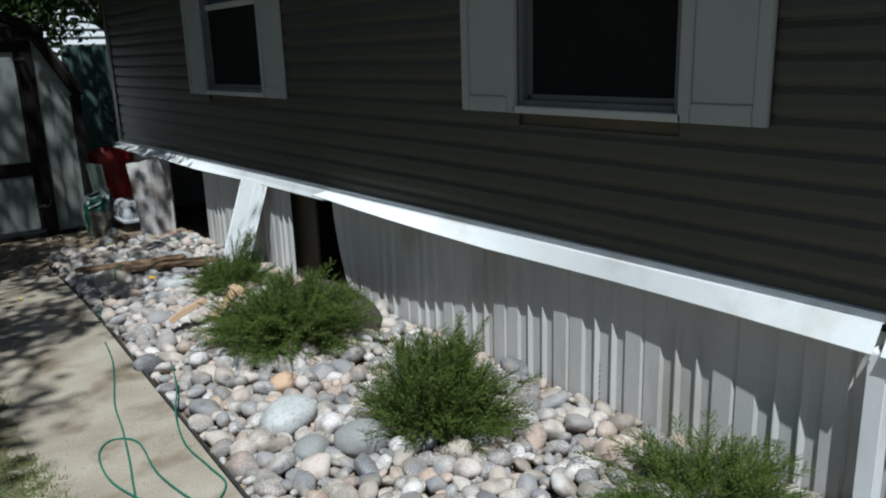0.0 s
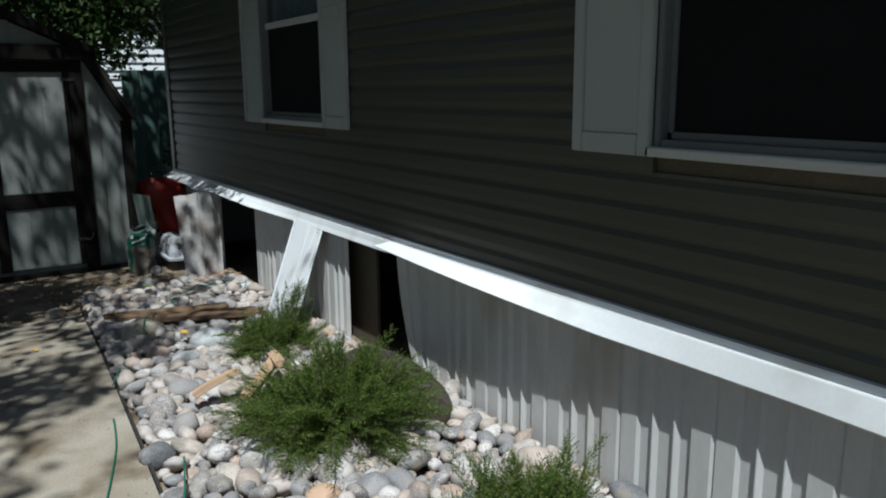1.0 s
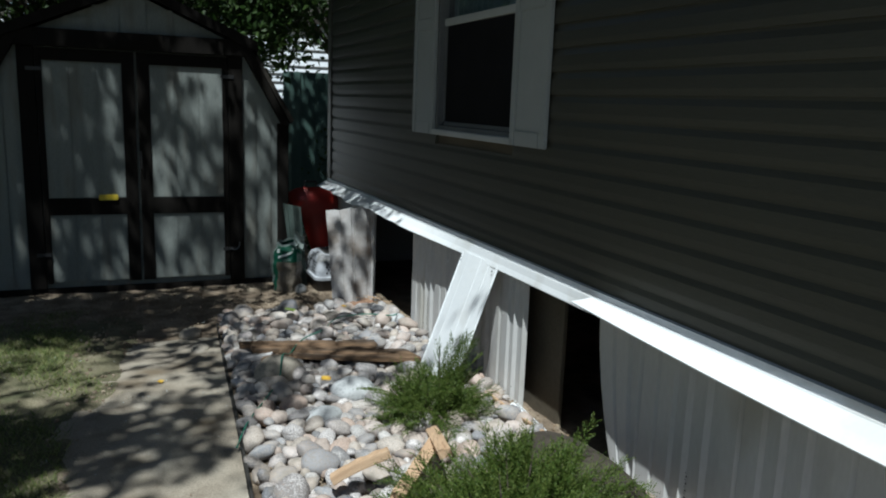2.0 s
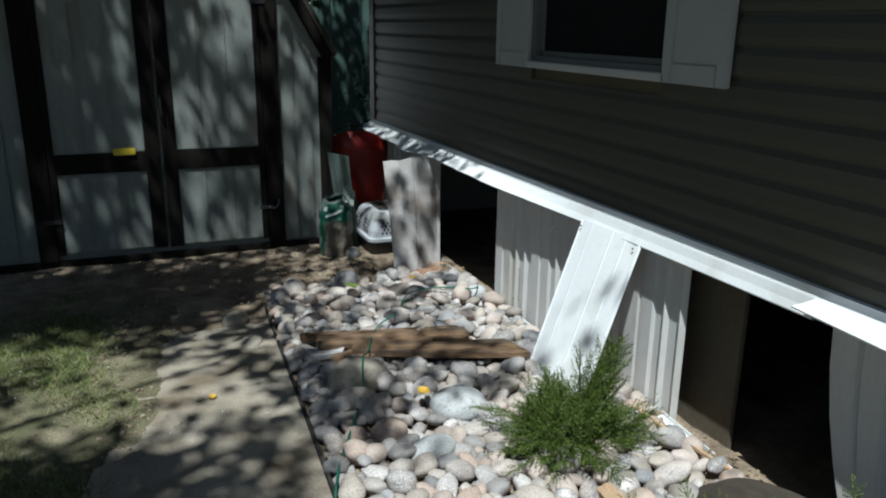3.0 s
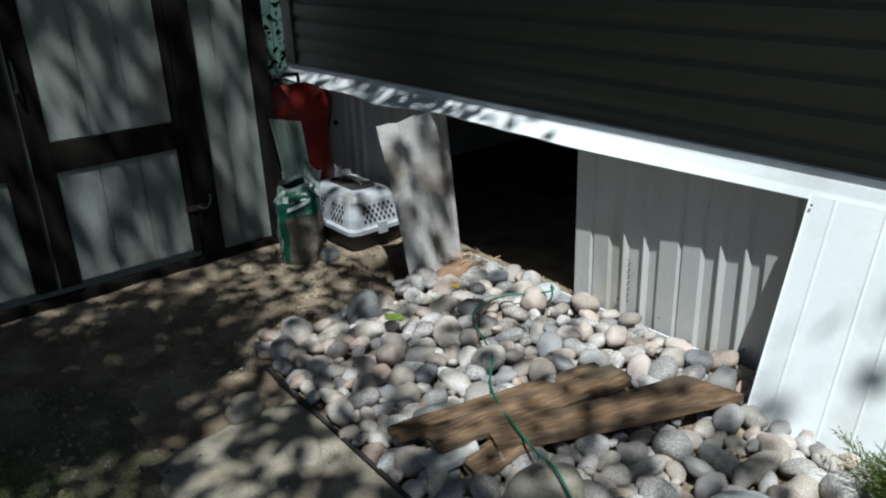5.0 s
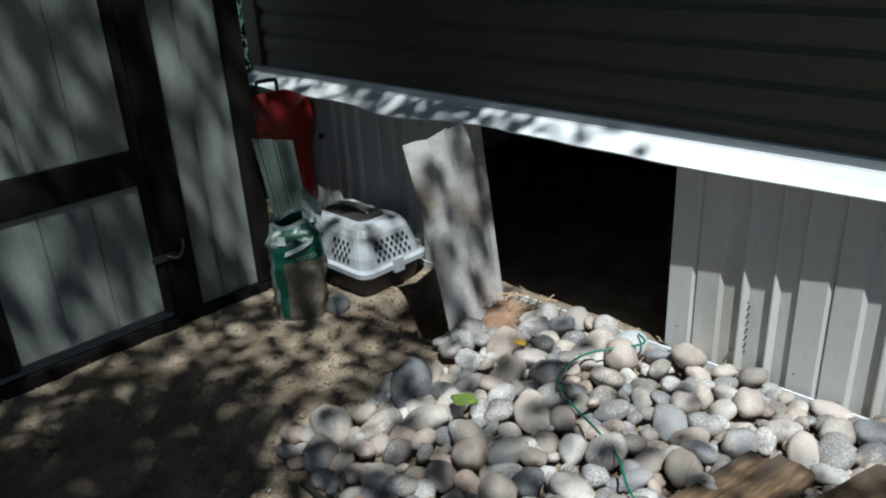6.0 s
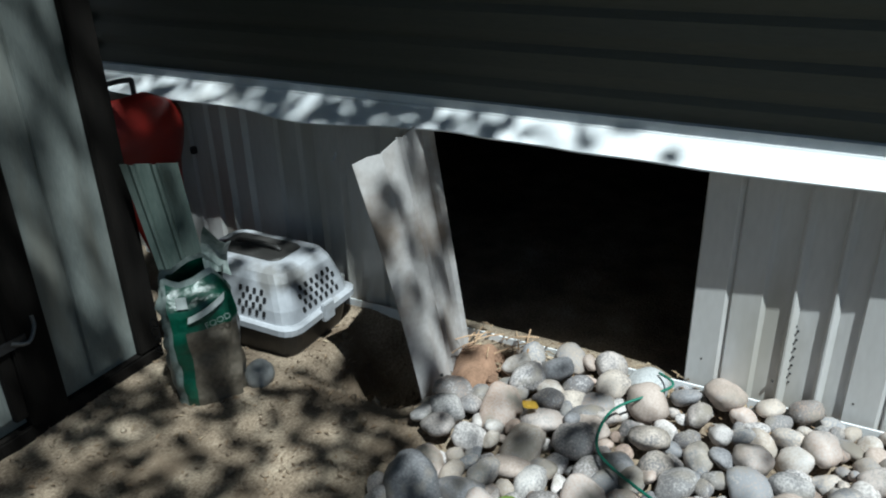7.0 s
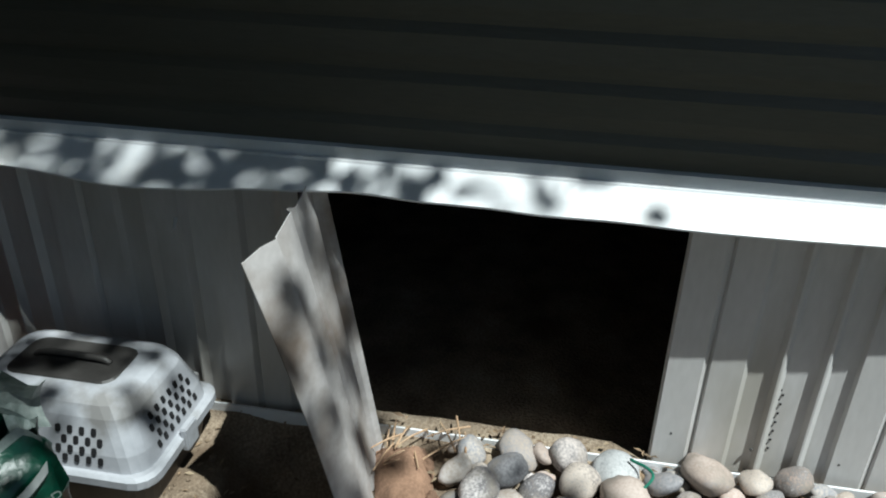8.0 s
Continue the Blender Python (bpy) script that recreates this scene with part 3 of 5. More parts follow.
for y0 in (6.306, 3.67, 1.95):
    bm = bmesh.new()
    for r in range(14):
        for c in range(2):
            block(bm, (SK - 0.0025, y0 - 0.02 + 0.014 * c + 0.007 * (r % 2), 0.0 + 0.014 * r), (SK - 0.0012, y0 - 0.014 + 0.014 * c + 0.007 * (r % 2), 0.006 + 0.014 * r))
    part("vent_holes", bm, M["black"], skirting, "strip of small vent holes")

# ---- the shed ----
SY, SX = 8.21, 0.83
shed = thing("garden_shed", (SX, SY + 0.9, -0.1), "barn-roofed shed with dark trim and pale grey doors", "shed")


def gable(half, knee_z, shoulder, shoulder_z, peak_z, foot=-0.06):
    return [(SX - half, foot), (SX + half, foot), (SX + half, knee_z), (SX + shoulder, shoulder_z), (SX, peak_z), (SX - shoulder, shoulder_z), (SX - half, knee_z)]


part("front_wall", prism(gable(1.17, 1.31, 0.86, 1.86, 2.24), "y", SY, SY + 0.04), M["shed_panel"], shed, "pale grey board front")
part("back_wall", prism(gable(1.17, 1.31, 0.86, 1.86, 2.24), "y", SY + 1.8, SY + 1.84), M["shed_panel"], shed)
for sx in (-1, 1):
    x0, x1 = sorted((SX + sx * 1.13, SX + sx * 1.17))
    part("side_wall", boxed((x0, SY + 0.04, -0.06), (x1, SY + 1.8, 1.31), 0.0), M["shed_panel"], shed)
    for (xa, za), (xb, zb), nm in (((1.20, 1.27), (0.86, 1.90), "lower_roof"), ((0.90, 1.87), (-0.01, 2.30), "upper_roof")):
        pts = [(SX + sx * xa, za), (SX + sx * xb, zb), (SX + sx * xb, zb + 0.05), (SX + sx * (xa + 0.03), za + 0.03)]
        part(nm, prism(pts, "y", SY - 0.09, SY + 1.95), M["shingle"], shed, "brown shingled roof slope")
    pts = [(SX + sx * 1.19, 1.25), (SX + sx * 1.13, 1.27), (SX + sx * 0.80, 1.86), (SX + sx * 0.87, 1.89)]
    part("barge_board", prism(pts, "y", SY - 0.10, SY - 0.012), M["trim"], shed, "dark stained barge board")
    pts = [(SX + sx * 0.93, 1.84), (SX + sx * 0.93, 1.92), (SX, 2.33), (SX, 2.25)]
    part("barge_board", prism(pts, "y", SY - 0.12, SY - 0.092), M["trim"], shed, "dark stained barge board")
    x0, x1 = sorted((SX + sx * 0.70, SX + sx * 0.815))
    part("door_post", boxed((x0, SY - 0.045, -0.06), (x1, SY - 0.002, 1.80), 0.004), M["trim"], shed, "dark stained post")
    x0, x1 = sorted((SX + sx * 1.10, SX + sx * 1.195))
    part("corner_board", boxed((x0, SY - 0.028, -0.06), (x1, SY - 0.002, 1.27), 0.004), M["trim"], shed, "dark corner board")
part("header", boxed((SX - 0.93, SY - 0.09, 1.80), (SX + 0.93, SY - 0.002, 1.93), 0.006), M["trim"], shed, "dark stained header board")
part("sill_beam", boxed((SX - 1.19, SY - 0.03, -0.14), (SX + 1.19, SY + 0.1, -0.062), 0.006), M["trim"], shed, "dark sill beam")
for k in range(9):
    xg = SX - 0.78 + 0.195 * k
    zt = 2.22 - 0.43 * abs(xg - SX) / 0.9
    if zt > 1.98:
        part("gable_board", boxed((xg - 0.094, SY - 0.012, 1.93), (xg + 0.094, SY - 0.001, zt), 0.003), M["shed_panel"], shed)
for k in range(2):
    for sx in (-1, 1):
        xa = SX + sx * (0.865 + 0.125 * k)
        part("front_board", boxed((xa - 0.058, SY - 0.010, -0.04), (xa + 0.058, SY - 0.001, 1.70 - 0.28 * k), 0.003), M["shed_panel"], shed)
for sx in (-1, 1):
    x0, x1 = sorted((SX + sx * 0.008, SX + sx * 0.695))
    d = part("door", boxed((x0, SY - 0.02, -0.02), (x1, SY - 0.003, 1.79), 0.002), M["shed_panel"], shed, "pale grey shed door with dark rails")
    inner, outer = SX + sx * 0.10, SX + sx * 0.655
    a, b = sorted((SX + sx * 0.009, inner))
    part("stile", boxed((a, SY - 0.042, -0.02), (b, SY - 0.0205, 1.79), 0.003), M["trim"], d)
    a, b = sorted((outer, SX + sx * 0.694))
    part("stile", boxed((a, SY - 0.042, -0.02), (b, SY - 0.0205, 1.79), 0.003), M["trim"], d)
    a, b = sorted((inner, outer))
    for z0, z1 in ((1.70, 1.79), (0.525, 0.655)):
        part("rail", boxed((a, SY - 0.040, z0), (b, SY - 0.0205, z1), 0.003), M["trim"], d)
    for z0, z1 in ((0.66, 1.69), (-0.01, 0.52)):
        for q in range(3):
            wq = (b - a) / 3
            part("door_panel", boxed((a + wq * q + 0.0015, SY - 0.027, z0), (a + wq * (q + 1) - 0.0015, SY - 0.0205, z1), 0.0015), M["shed_panel"], d)
    for z0 in (0.2, 1.62):
        hx = SX + sx * 0.70
        part("hinge", boxed((hx - 0.06, SY - 0.052, z0), (hx + 0.045, SY - 0.0455, z0 + 0.03), 0.002), M["black"], d, "dark metal hinge")
part("latch", tube([(SX + 0.02, SY - 0.045, 1.02), (SX + 0.02, SY - 0.08, 1.02), (SX + 0.02, SY - 0.08, 0.90), (SX + 0.02, SY - 0.045, 0.90)], 0.006, 6, 3), M["black"], shed, "dark metal door pull")
part("tie", boxed((SX - 0.30, SY - 0.058, 0.64), (SX - 0.16, SY - 0.043, 0.685), 0.005), M["yellow"], shed, "yellow plastic tie")
part("strap", tube([(1.53, SY - 0.05, 0.22), (1.57, SY - 0.06, 0.205), (1.60, SY - 0.055, 0.235), (1.605, SY - 0.05, 0.27)], 0.006, 6, 4), M["metal"], shed, "bent metal hasp")

# ---- behind the yard ----
fence = tagged(thing("fence", (4.9, 10.6, -0.1), "green ribbed metal fence", "fence"), kind="structure")
for k in range(8):
    x0 = 2.44 + 0.62 * k
    rows = [[(x0 + s * 0.62, 10.6 - d, z) for s, d in ((0, 0), (0.1, 0), (0.14, 0.03), (0.3, 0.03), (0.34, 0), (0.6, 0), (0.64, 0.03), (0.82, 0.03), (0.86, 0), (1.0, 0))] for z in (-0.15, 1.78)]
    part("fence_sheet", grid_mesh(rows, (0, 0.004, 0)), M["fence"], fence)
far = thing("neighbour_house", (5, 16, -0.1), "white lap-sided house behind the fence", "house")
for k in range(19):
    z0 = 0.147 * k
    part("lap_board", prism([(16.0, z0), (15.955, z0), (15.955, z0 + 0.012), (15.99, z0 + 0.147), (16.0, z0 + 0.147)], "x", -3, 11), M["far_white"], far)
part("wall", boxed((-3, 16.0, -0.1), (11, 16.2, 2.8), 0), M["far_white"], far)
part("roof", prism([(15.86, 2.80), (18, 3.7), (18, 3.85), (15.86, 2.9)], "x", -3.4, 11.4), M["shingle"], far, "brown roof")


# ---- trees ----
def leaf_cloud(clumps, size, seed, flat=0.6):
    """Many small folded leaves scattered in clumps of (centre, radii, count)."""
    rng = np.random.default_rng(seed)
    verts, faces = [], []
    for c, r, count in clumps:
        twigs = max(4, count // 6)
        tw = rng.normal(0, 0.42, (twigs, 3)) * r
        for i in range(count):
            o = np.array(c) + tw[i % twigs] + rng.normal(0, 0.2, 3) * np.array(r)
            d = rng.normal(0, 1, 3)
            d[2] -= 0.4
            d /= np.linalg.norm(d)
            n = rng.normal(0, 1, 3) * flat
            n[2] += 1
            s = np.cross(d, n)
            s /= np.linalg.norm(s) + 1e-6
            L = size * rng.uniform(0.6, 1.25)
            b = len(verts)
            up = np.cross(s, d) * L * 0.12
            verts += [tuple(o), tuple(o + d * L * 0.5 + s * L * 0.3 + up), tuple(o + d * L), tuple(o + d * L * 0.5 - s * L * 0.3 + up)]
            faces += [(b, b + 1, b + 2), (b, b + 2, b + 3)]
    return verts, faces


def build_tree(at, height, clumps, label, seed, leaf=0.075, trunk_r=0.14):
    t = thing("tree", at, label, "tree")
    rng = random.Random(seed)
    base = Vector(at)
    fork = base + Vector((0.1, 0.15, height * 0.45))
    part("trunk", tube([base - Vector((0, 0, 0.15)), base + Vector((0.05, 0.02, height * 0.2)), fork], [trunk_r * 1.25, trunk_r, trunk_r * 0.75], 10), M["bark"], t, smooth=True)
    for k, (c, r, n) in enumerate(clumps):
        if k % (9 if len(clumps) < 100 else 190) == 0:
            c = Vector(c)
            mid = fork.lerp(c, 0.5) + Vector((rng.uniform(-0.2, 0.2), rng.uniform(-0.2, 0.2), 0.25))
            part("limb", tube([fork - Vector((0, 0, 0.1)), mid, c], [trunk_r * 0.4, trunk_r * 0.16, 0.008], 6, 4), M["bark"], t, smooth=True)
    v, f = leaf_cloud(clumps, leaf, seed)
    ob = new("crown", raw("crown", v, f, M["leaf"]))
    ob.parent = t
    ob.matrix_parent_inverse = t.matrix_basis.inverted()
    return t


def shade_clumps(seed):
    """The crown of the unseen yard tree, its clumps placed by where their shade should fall: dense over the lawn and
    shed roof, open over the path, thin over the bed. Zones: x and y shaded, leaves a square metre.
    """
    rng = random.Random(seed)
    out = []
    lawn = (((-1.5, 0.5), (3.1, 4.4), 500), ((-2.6, 0.5), (4.6, 5.6), 2200), ((0.5, 1.05), (4.7, 5.6), 1250), ((0.8, 1.15), (5.65, 6.5), 520), ((-0.4, 0.35), (5.95, 6.9), 300),
            ((0.4, 0.75), (6.3, 6.75), 600), ((-2.6, -0.3), (5.6, 6.9), 2000), ((0.55, 1.2), (6.5, 6.95), 700), ((-2.6, 1.0), (6.95, 8.1), 3400))
    bed = (((1.1, 1.55), (4.7, 6.9), 800), ((1.55, 2.05), (5.2, 6.2), 560), ((1.55, 2.05), (6.2, 7.0), 300), ((1.0, 1.4), (6.95, 7.5), 1700), ((1.4, 1.75), (6.95, 7.5), 950), ((1.75, 2.4), (7.1, 7.6), 700),
           ((0.9, 1.3), (7.5, 8.15), 2000), ((1.3, 2.1), (7.6, 8.15), 520))
    shed_front = (((-2.6, 0.3), (8.1, 11.2), 3600), ((0.3, 0.85), (8.1, 9.0), 1700), ((0.3, 0.85), (9.0, 11.2), 2800), ((0.85, 1.6), (8.1, 8.9), 640), ((1.6, 2.3), (8.1, 8.8), 330), ((0.85, 2.35), (8.9, 11.2), 2100))
    house_end = (((2.48, 2.6), (7.4, 8.7), 800), ((2.5, 2.62), (7.4, 7.8), 1200), ((2.6, 3.3), (7.1, 8.5), 580), ((2.3, 3.3), (8.5, 11.2), 1700))
    zones = lawn + bed + shed_front + house_end
    for (x0, x1), (y0, y1), leaves in zones:
        room = 0.05
        for _ in range(round((x1 - x0) * (y1 - y0) / room)):
            h = rng.uniform(4.8, 8.2)
            c = Vector((rng.uniform(x0, x1), rng.uniform(y0, y1), 0)) + SUN * (h / SUN.z)
            r = rng.uniform(0.3, 0.45)
            out.append((tuple(c), (r, r, r * 0.7), round(leaves * room * rng.uniform(0.4, 1.3))))
    # extra low foliage out of view, added to block sky light from the shed
    for _ in range(64):
        r = rng.uniform(0.5, 0.8)
        out.append(((rng.uniform(-5.2, -2.9), rng.uniform(4.6, 11.0), rng.uniform(2.2, 6.5)), (r, r, r * 0.8), rng.randint(220, 340)))
    rng.shuffle(out)
    return out


build_tree((-3.4, 2.6, -0.05), 8.0, shade_clumps(5), "unseen leafy yard tree overhanging the lawn, crown placed to cast shade", 11, 0.115, 0.17)


def back_clumps(cx, cy, seed, count, zlo, zhi, spread):
    rng = random.Random(seed)
    return [((cx + rng.uniform(-spread, spread), cy + rng.uniform(-0.8, 0.8), rng.uniform(zlo, zhi)), (rng.uniform(0.4, 0.7),) * 3, rng.randint(220, 340)) for _ in range(count)]


build_tree((0.2, 11.6, -0.1), 4.5, back_clumps(0.5, 11.6, 3, 92, 2.0, 4.4, 2.4), "leafy green tree behind the shed", 21, 0.11, 0.12)
build_tree((3.6, 12.2, -0.1), 4.6, back_clumps(3.0, 12.6, 4, 84, 2.85, 5.2, 2.2), "leafy green tree behind the fence", 22, 0.11, 0.12)
build_tree((-3.6, 11.0, -0.1), 4.6, back_clumps(-3.2, 11.0, 6, 44, 1.8, 4.4, 1.9), "leafy green tree beside the shed", 23, 0.11, 0.12)
v, f = leaf_cloud([((2.45 + 0.12 * k, 9.5, 0.1 + 0.24 * (k % 5)), (0.25, 0.2, 0.25), 110) for k in range(8)], 0.06, 31)
bush = tagged(new("bush", raw("bush", v, f, M["leaf"])), "dark green leafy bush beside the fence", "bush")

# ---- junipers ----
def build_juniper(at, radius, height, seed, sprays, label, tall=0):
    """A feathery juniper: arching plumes with side shoots in two ranks, each clad in short needles."""
    s = thing("juniper", at, label, "shrub", "junipers in the stone bed")
    rng = random.Random(seed)
    verts, faces = [], []
    base = Vector(at)

    def blade(p, d, length, width):
        side = d.cross(Vector((rng.random() - 0.5, rng.random() - 0.5, rng.random() - 0.5))).normalized() * width
        o = len(verts)
        verts.extend((tuple(p - side), tuple(p + side), tuple(p + d * length)))
        faces.append((o, o + 1, o + 2))

    for i in range(sprays):
        ang = rng.uniform(0, 2 * math.pi)
        el = rng.uniform(0.1, 1.35)
        out = Vector((math.cos(ang), math.sin(ang), 0))
        reach = rng.uniform(0.62, 1.0) * (1 + 0.38 * noise.noise((math.cos(ang) * 1.6, math.sin(ang) * 1.6, seed + el * 1.3))) + (0.22 if i % 11 == 0 else 0)
        tip = base + out * radius * math.cos(el) * reach + Vector((0, 0, 0.03 + height * 1.15 * math.sin(el) * reach))
        start = base + out * radius * rng.uniform(0.0, 0.3) + Vector((rng.gauss(0, 0.03), rng.gauss(0, 0.03), 0))
        if i < tall:
            start, tip = base + Vector((0.05, 0.02, 0)), base + Vector((rng.uniform(0.05, 0.22), rng.uniform(-0.05, 0.08), height * rng.uniform(1.5, 2.1)))
        lift = start.lerp(tip, 0.55) + Vector((0, 0, (tip - start).length * rng.uniform(0.04, 0.2)))
        stem = [start * (1 - u) ** 2 + lift * 2 * u * (1 - u) + tip * u * u for u in (0, 0.25, 0.5, 0.75, 1)]
        if i % 9 == 0:
            part("stem", tube(stem, [0.007, 0.006, 0.005, 0.003, 0.001], 5, 2), M["bark"], s)
        L = (tip - start).length
        shoots = max(12, round(L / 0.011))
        spread = rng.uniform(0.05, 0.085)
        plane = Vector((rng.gauss(0, 0.6), rng.gauss(0, 0.6), 1)).normalized()
        for q in range(shoots):
            u = 0.22 + 0.78 * q / shoots
            k = min(3, int(u * 4))
            p = stem[k].lerp(stem[k + 1], u * 4 - k)
            d = (stem[k + 1] - stem[k]).normalized()
            rank = d.cross(plane).normalized() * (1 if q % 2 else -1)
            w = (d * 0.9 + rank * 0.75 + plane * rng.gauss(0, 0.28) + Vector((rng.gauss(0, 0.15), rng.gauss(0, 0.15), rng.gauss(0, 0.15)))).normalized()
            tl = spread * (1.15 - 0.8 * u) * rng.uniform(0.7, 1.2) + 0.012
            for n in range(max(5, round(tl / 0.0042))):
                f = n * 0.0042 / tl
                nd = (w * 1.1 + Vector((rng.gauss(0, 0.5), rng.gauss(0, 0.5), rng.gauss(0.05, 0.5)))).normalized()
                blade(p + w * tl * f + d * tl * 0.35 * f * f, nd, rng.uniform(0.009, 0.018) * (1.15 - 0.4 * f), 0.0019)
    ob = new("foliage", raw("foliage", verts, faces, M["juniper"]))
    ob.parent = s
    ob.matrix_parent_inverse = s.matrix_basis.inverted()
    return s


build_juniper((1.86, 2.20, -0.02), 0.38, 0.36, 1, 330, "bushy green juniper shrub in the pale stones")
build_juniper((1.90, 3.66, -0.02), 0.56, 0.31, 2, 430, "spreading green juniper shrub beside a brown boulder")
build_juniper((2.06, 4.84, -0.03), 0.36, 0.22, 3, 170, "green juniper shrub with an upright sprig", 9)
build_juniper((2.20, 1.10, -0.03), 0.46, 0.20, 4, 150, "loose green juniper shrub beside the skirting")


# ---- stones ----
def stone_mesh(seed, mat, level=3, rough=0.22):
    bm = bmesh.new()
    bmesh.ops.create_icosphere(bm, subdivisions=level, radius=1)
    for v in bm.verts:
        n = v.co.normalized()
        k = 1 + rough * noise.noise(n * 1.1 + Vector((seed * 7.3, 0, 0))) + rough * 0.35 * noise.noise(n * 2.6 + Vector((0, seed * 3.1, 0)))
        v.co = n * k
        v.co.z *= 0.9 if v.co.z > 0 else 1
    return mesh_of(bm, "stone", mat, True)


def big_stone(at, radii, yaw, mat, label, seed, name="river_stone", rough=0.1):
    ob = tagged(new(name, stone_mesh(seed, M[mat], 4, rough)), label, "stone")
    ob.matrix_basis = pose(*at, 0, 0, yaw) @ Matrix.Diagonal((*radii, 1))
    return ob


BIG = [
    ((1.785, 5.262, 0.0), (0.118, 0.096, 0.08), -25, "stone_white", "large smooth pale river stone"),
    ((1.47, 5.67, -0.01), (0.14, 0.11, 0.10), 15, "stone_tan", "large rounded tan river stone"),
    ((1.40, 2.70, 0.03), (0.15, 0.11, 0.085), 25, "stone_white", "large pale grey river stone"),
    ((1.55, 2.32, 0.02), (0.12, 0.10, 0.08), -30, "stone_grey", "large mid-grey river stone"),
    ((1.574, 3.08, 0.01), (0.075, 0.065, 0.055), 0, "stone_orange", "rounded orange river stone"),
    ((2.50, 6.66, -0.065), (0.072, 0.06, 0.055), 10, "stone_white", "egg-shaped pale stone beside the opening"),
    ((2.05, 7.785, -0.085), (0.048, 0.044, 0.056), 0, "stone_grey", "single dark grey stone on the soil"),
    ((1.56, 4.98, -0.01), (0.10, 0.075, 0.06), 20, "stone_white", "smooth pale river stone"),
    ((1.09, 6.77, -0.09), (0.075, 0.06, 0.055), 30, "stone_tan", "brown river stone lying on the path"),
    ((1.12, 6.39, -0.075), (0.09, 0.055, 0.03), 70, "stone_tan", "flat brown stone half sunk beside the edging"),
    ((1.36, 2.42, 0.0), (0.09, 0.07, 0.06), 40, "stone_grey", "rounded grey river stone"),
]
for k, (at, radii, yaw, mat, label) in enumerate(BIG):
    big_stone(at, radii, yaw, mat, label, k + 40)
big_stone((2.33, 3.92, 0.01), (0.17, 0.50, 0.19), 3, "boulder", "low dark brown boulder behind the juniper", 77, "boulder")


def bed_right(y):
    return SK - 0.055 if not 4.25 < y < 4.98 else SK - 0.13


def in_bed(x, y):
    if not (edge_x(y) + 0.03 < x < bed_right(y) and -1.0 < y < 7.3):
        return False
    if y > 7.16 + 0.12 * noise.noise((x * 4, 0, 2)):
        return False
    return not (y > 7.08 and x > 2.25)


def scatter_stones(seed):
    rng = random.Random(seed)
    cell, cells, out = 0.15, {}, []
    for at, radii, *_ in BIG:
        cells.setdefault((int(at[0] / cell), int(at[1] / cell)), []).append((at[0], at[1], sum(radii[:2]) / 2 * 1.1))
    tries = [(0.058, 160), (0.053, 420), (0.046, 1300), (0.039, 4200), (0.031, 10000), (0.024, 15000), (0.018, 10000)]
    for r0, n in tries:
        for _ in range(n):
            y = rng.uniform(-1.0, 7.3)
            x = rng.uniform(0.8, 2.66)
            if not in_bed(x, y):
                continue
            r = r0 * rng.uniform(0.85, 1.2)
            if r > 0.024 and 1.33 < x < 2.22 and 5.90 - 0.49 * (x - 1.52) < y < 6.20 - 0.22 * (x - 1.35):
                continue
            i, j = int(x / cell), int(y / cell)
            if any((x - a) ** 2 + (y - b) ** 2 < (0.74 * (r + c)) ** 2 for di in (-1, 0, 1) for dj in (-1, 0, 1) for a, b, c in cells.get((i + di, j + dj), ())):
                continue
            cells.setdefault((i, j), []).append((x, y, r))
            out.append((x, y, r))
    return out


STONES = scatter_stones(8)
shapes = [stone_mesh(k, M["stone"], 3) for k in range(14)]
bed = tagged(thing("stone_bed", (1.9, 4, -0.05), "bed of mixed pale grey and tan river stones", "stones"), kind="structure")
rng = random.Random(3)
rest_v, rest_f = [], []
unit = [np.array([v.co for v in me.vertices]) for me in shapes]
tris = [[tuple(p.vertices) for p in me.polygons] for me in shapes]
picked = 0
order = sorted(STONES, key=lambda s: (abs(s[1] - 5.4) + 0.8 * abs(s[0] - 1.6) - 12 * (s[2] - 0.04)))
for n, (x, y, r) in enumerate(order):
    k = rng.randrange(14)
    a, b, c = r * rng.uniform(1.0, 1.5), r * rng.uniform(0.8, 1.05), r * rng.uniform(0.6, 0.92)
    m = pose(x, y, ground_z(x, y) + 0.012 + c * 0.7 + rng.uniform(-0.012, 0.022), rng.uniform(-32, 32), rng.uniform(-32, 32), rng.uniform(0, 360)) @ Matrix.Diagonal((a, b, c, 1))
    if n < 300:
        ob = new("stone", shapes[k])
        ob.parent = bed
        ob.matrix_parent_inverse = bed.matrix_basis.inverted()
        ob.matrix_basis = m
    else:
        mm = np.array(m)
        o = len(rest_v)
        rest_v += [tuple(v) for v in unit[k] @ mm[:3, :3].T + mm[:3, 3]]
        rest_f += [tuple(q + o for q in t) for t in tris[k]]
ob = tagged(new("stones", raw("stones", rest_v, rest_f, M["stones"], True)), kind="stuff")
ob.parent = bed
ob.matrix_parent_inverse = bed.matrix_basis.inverted()


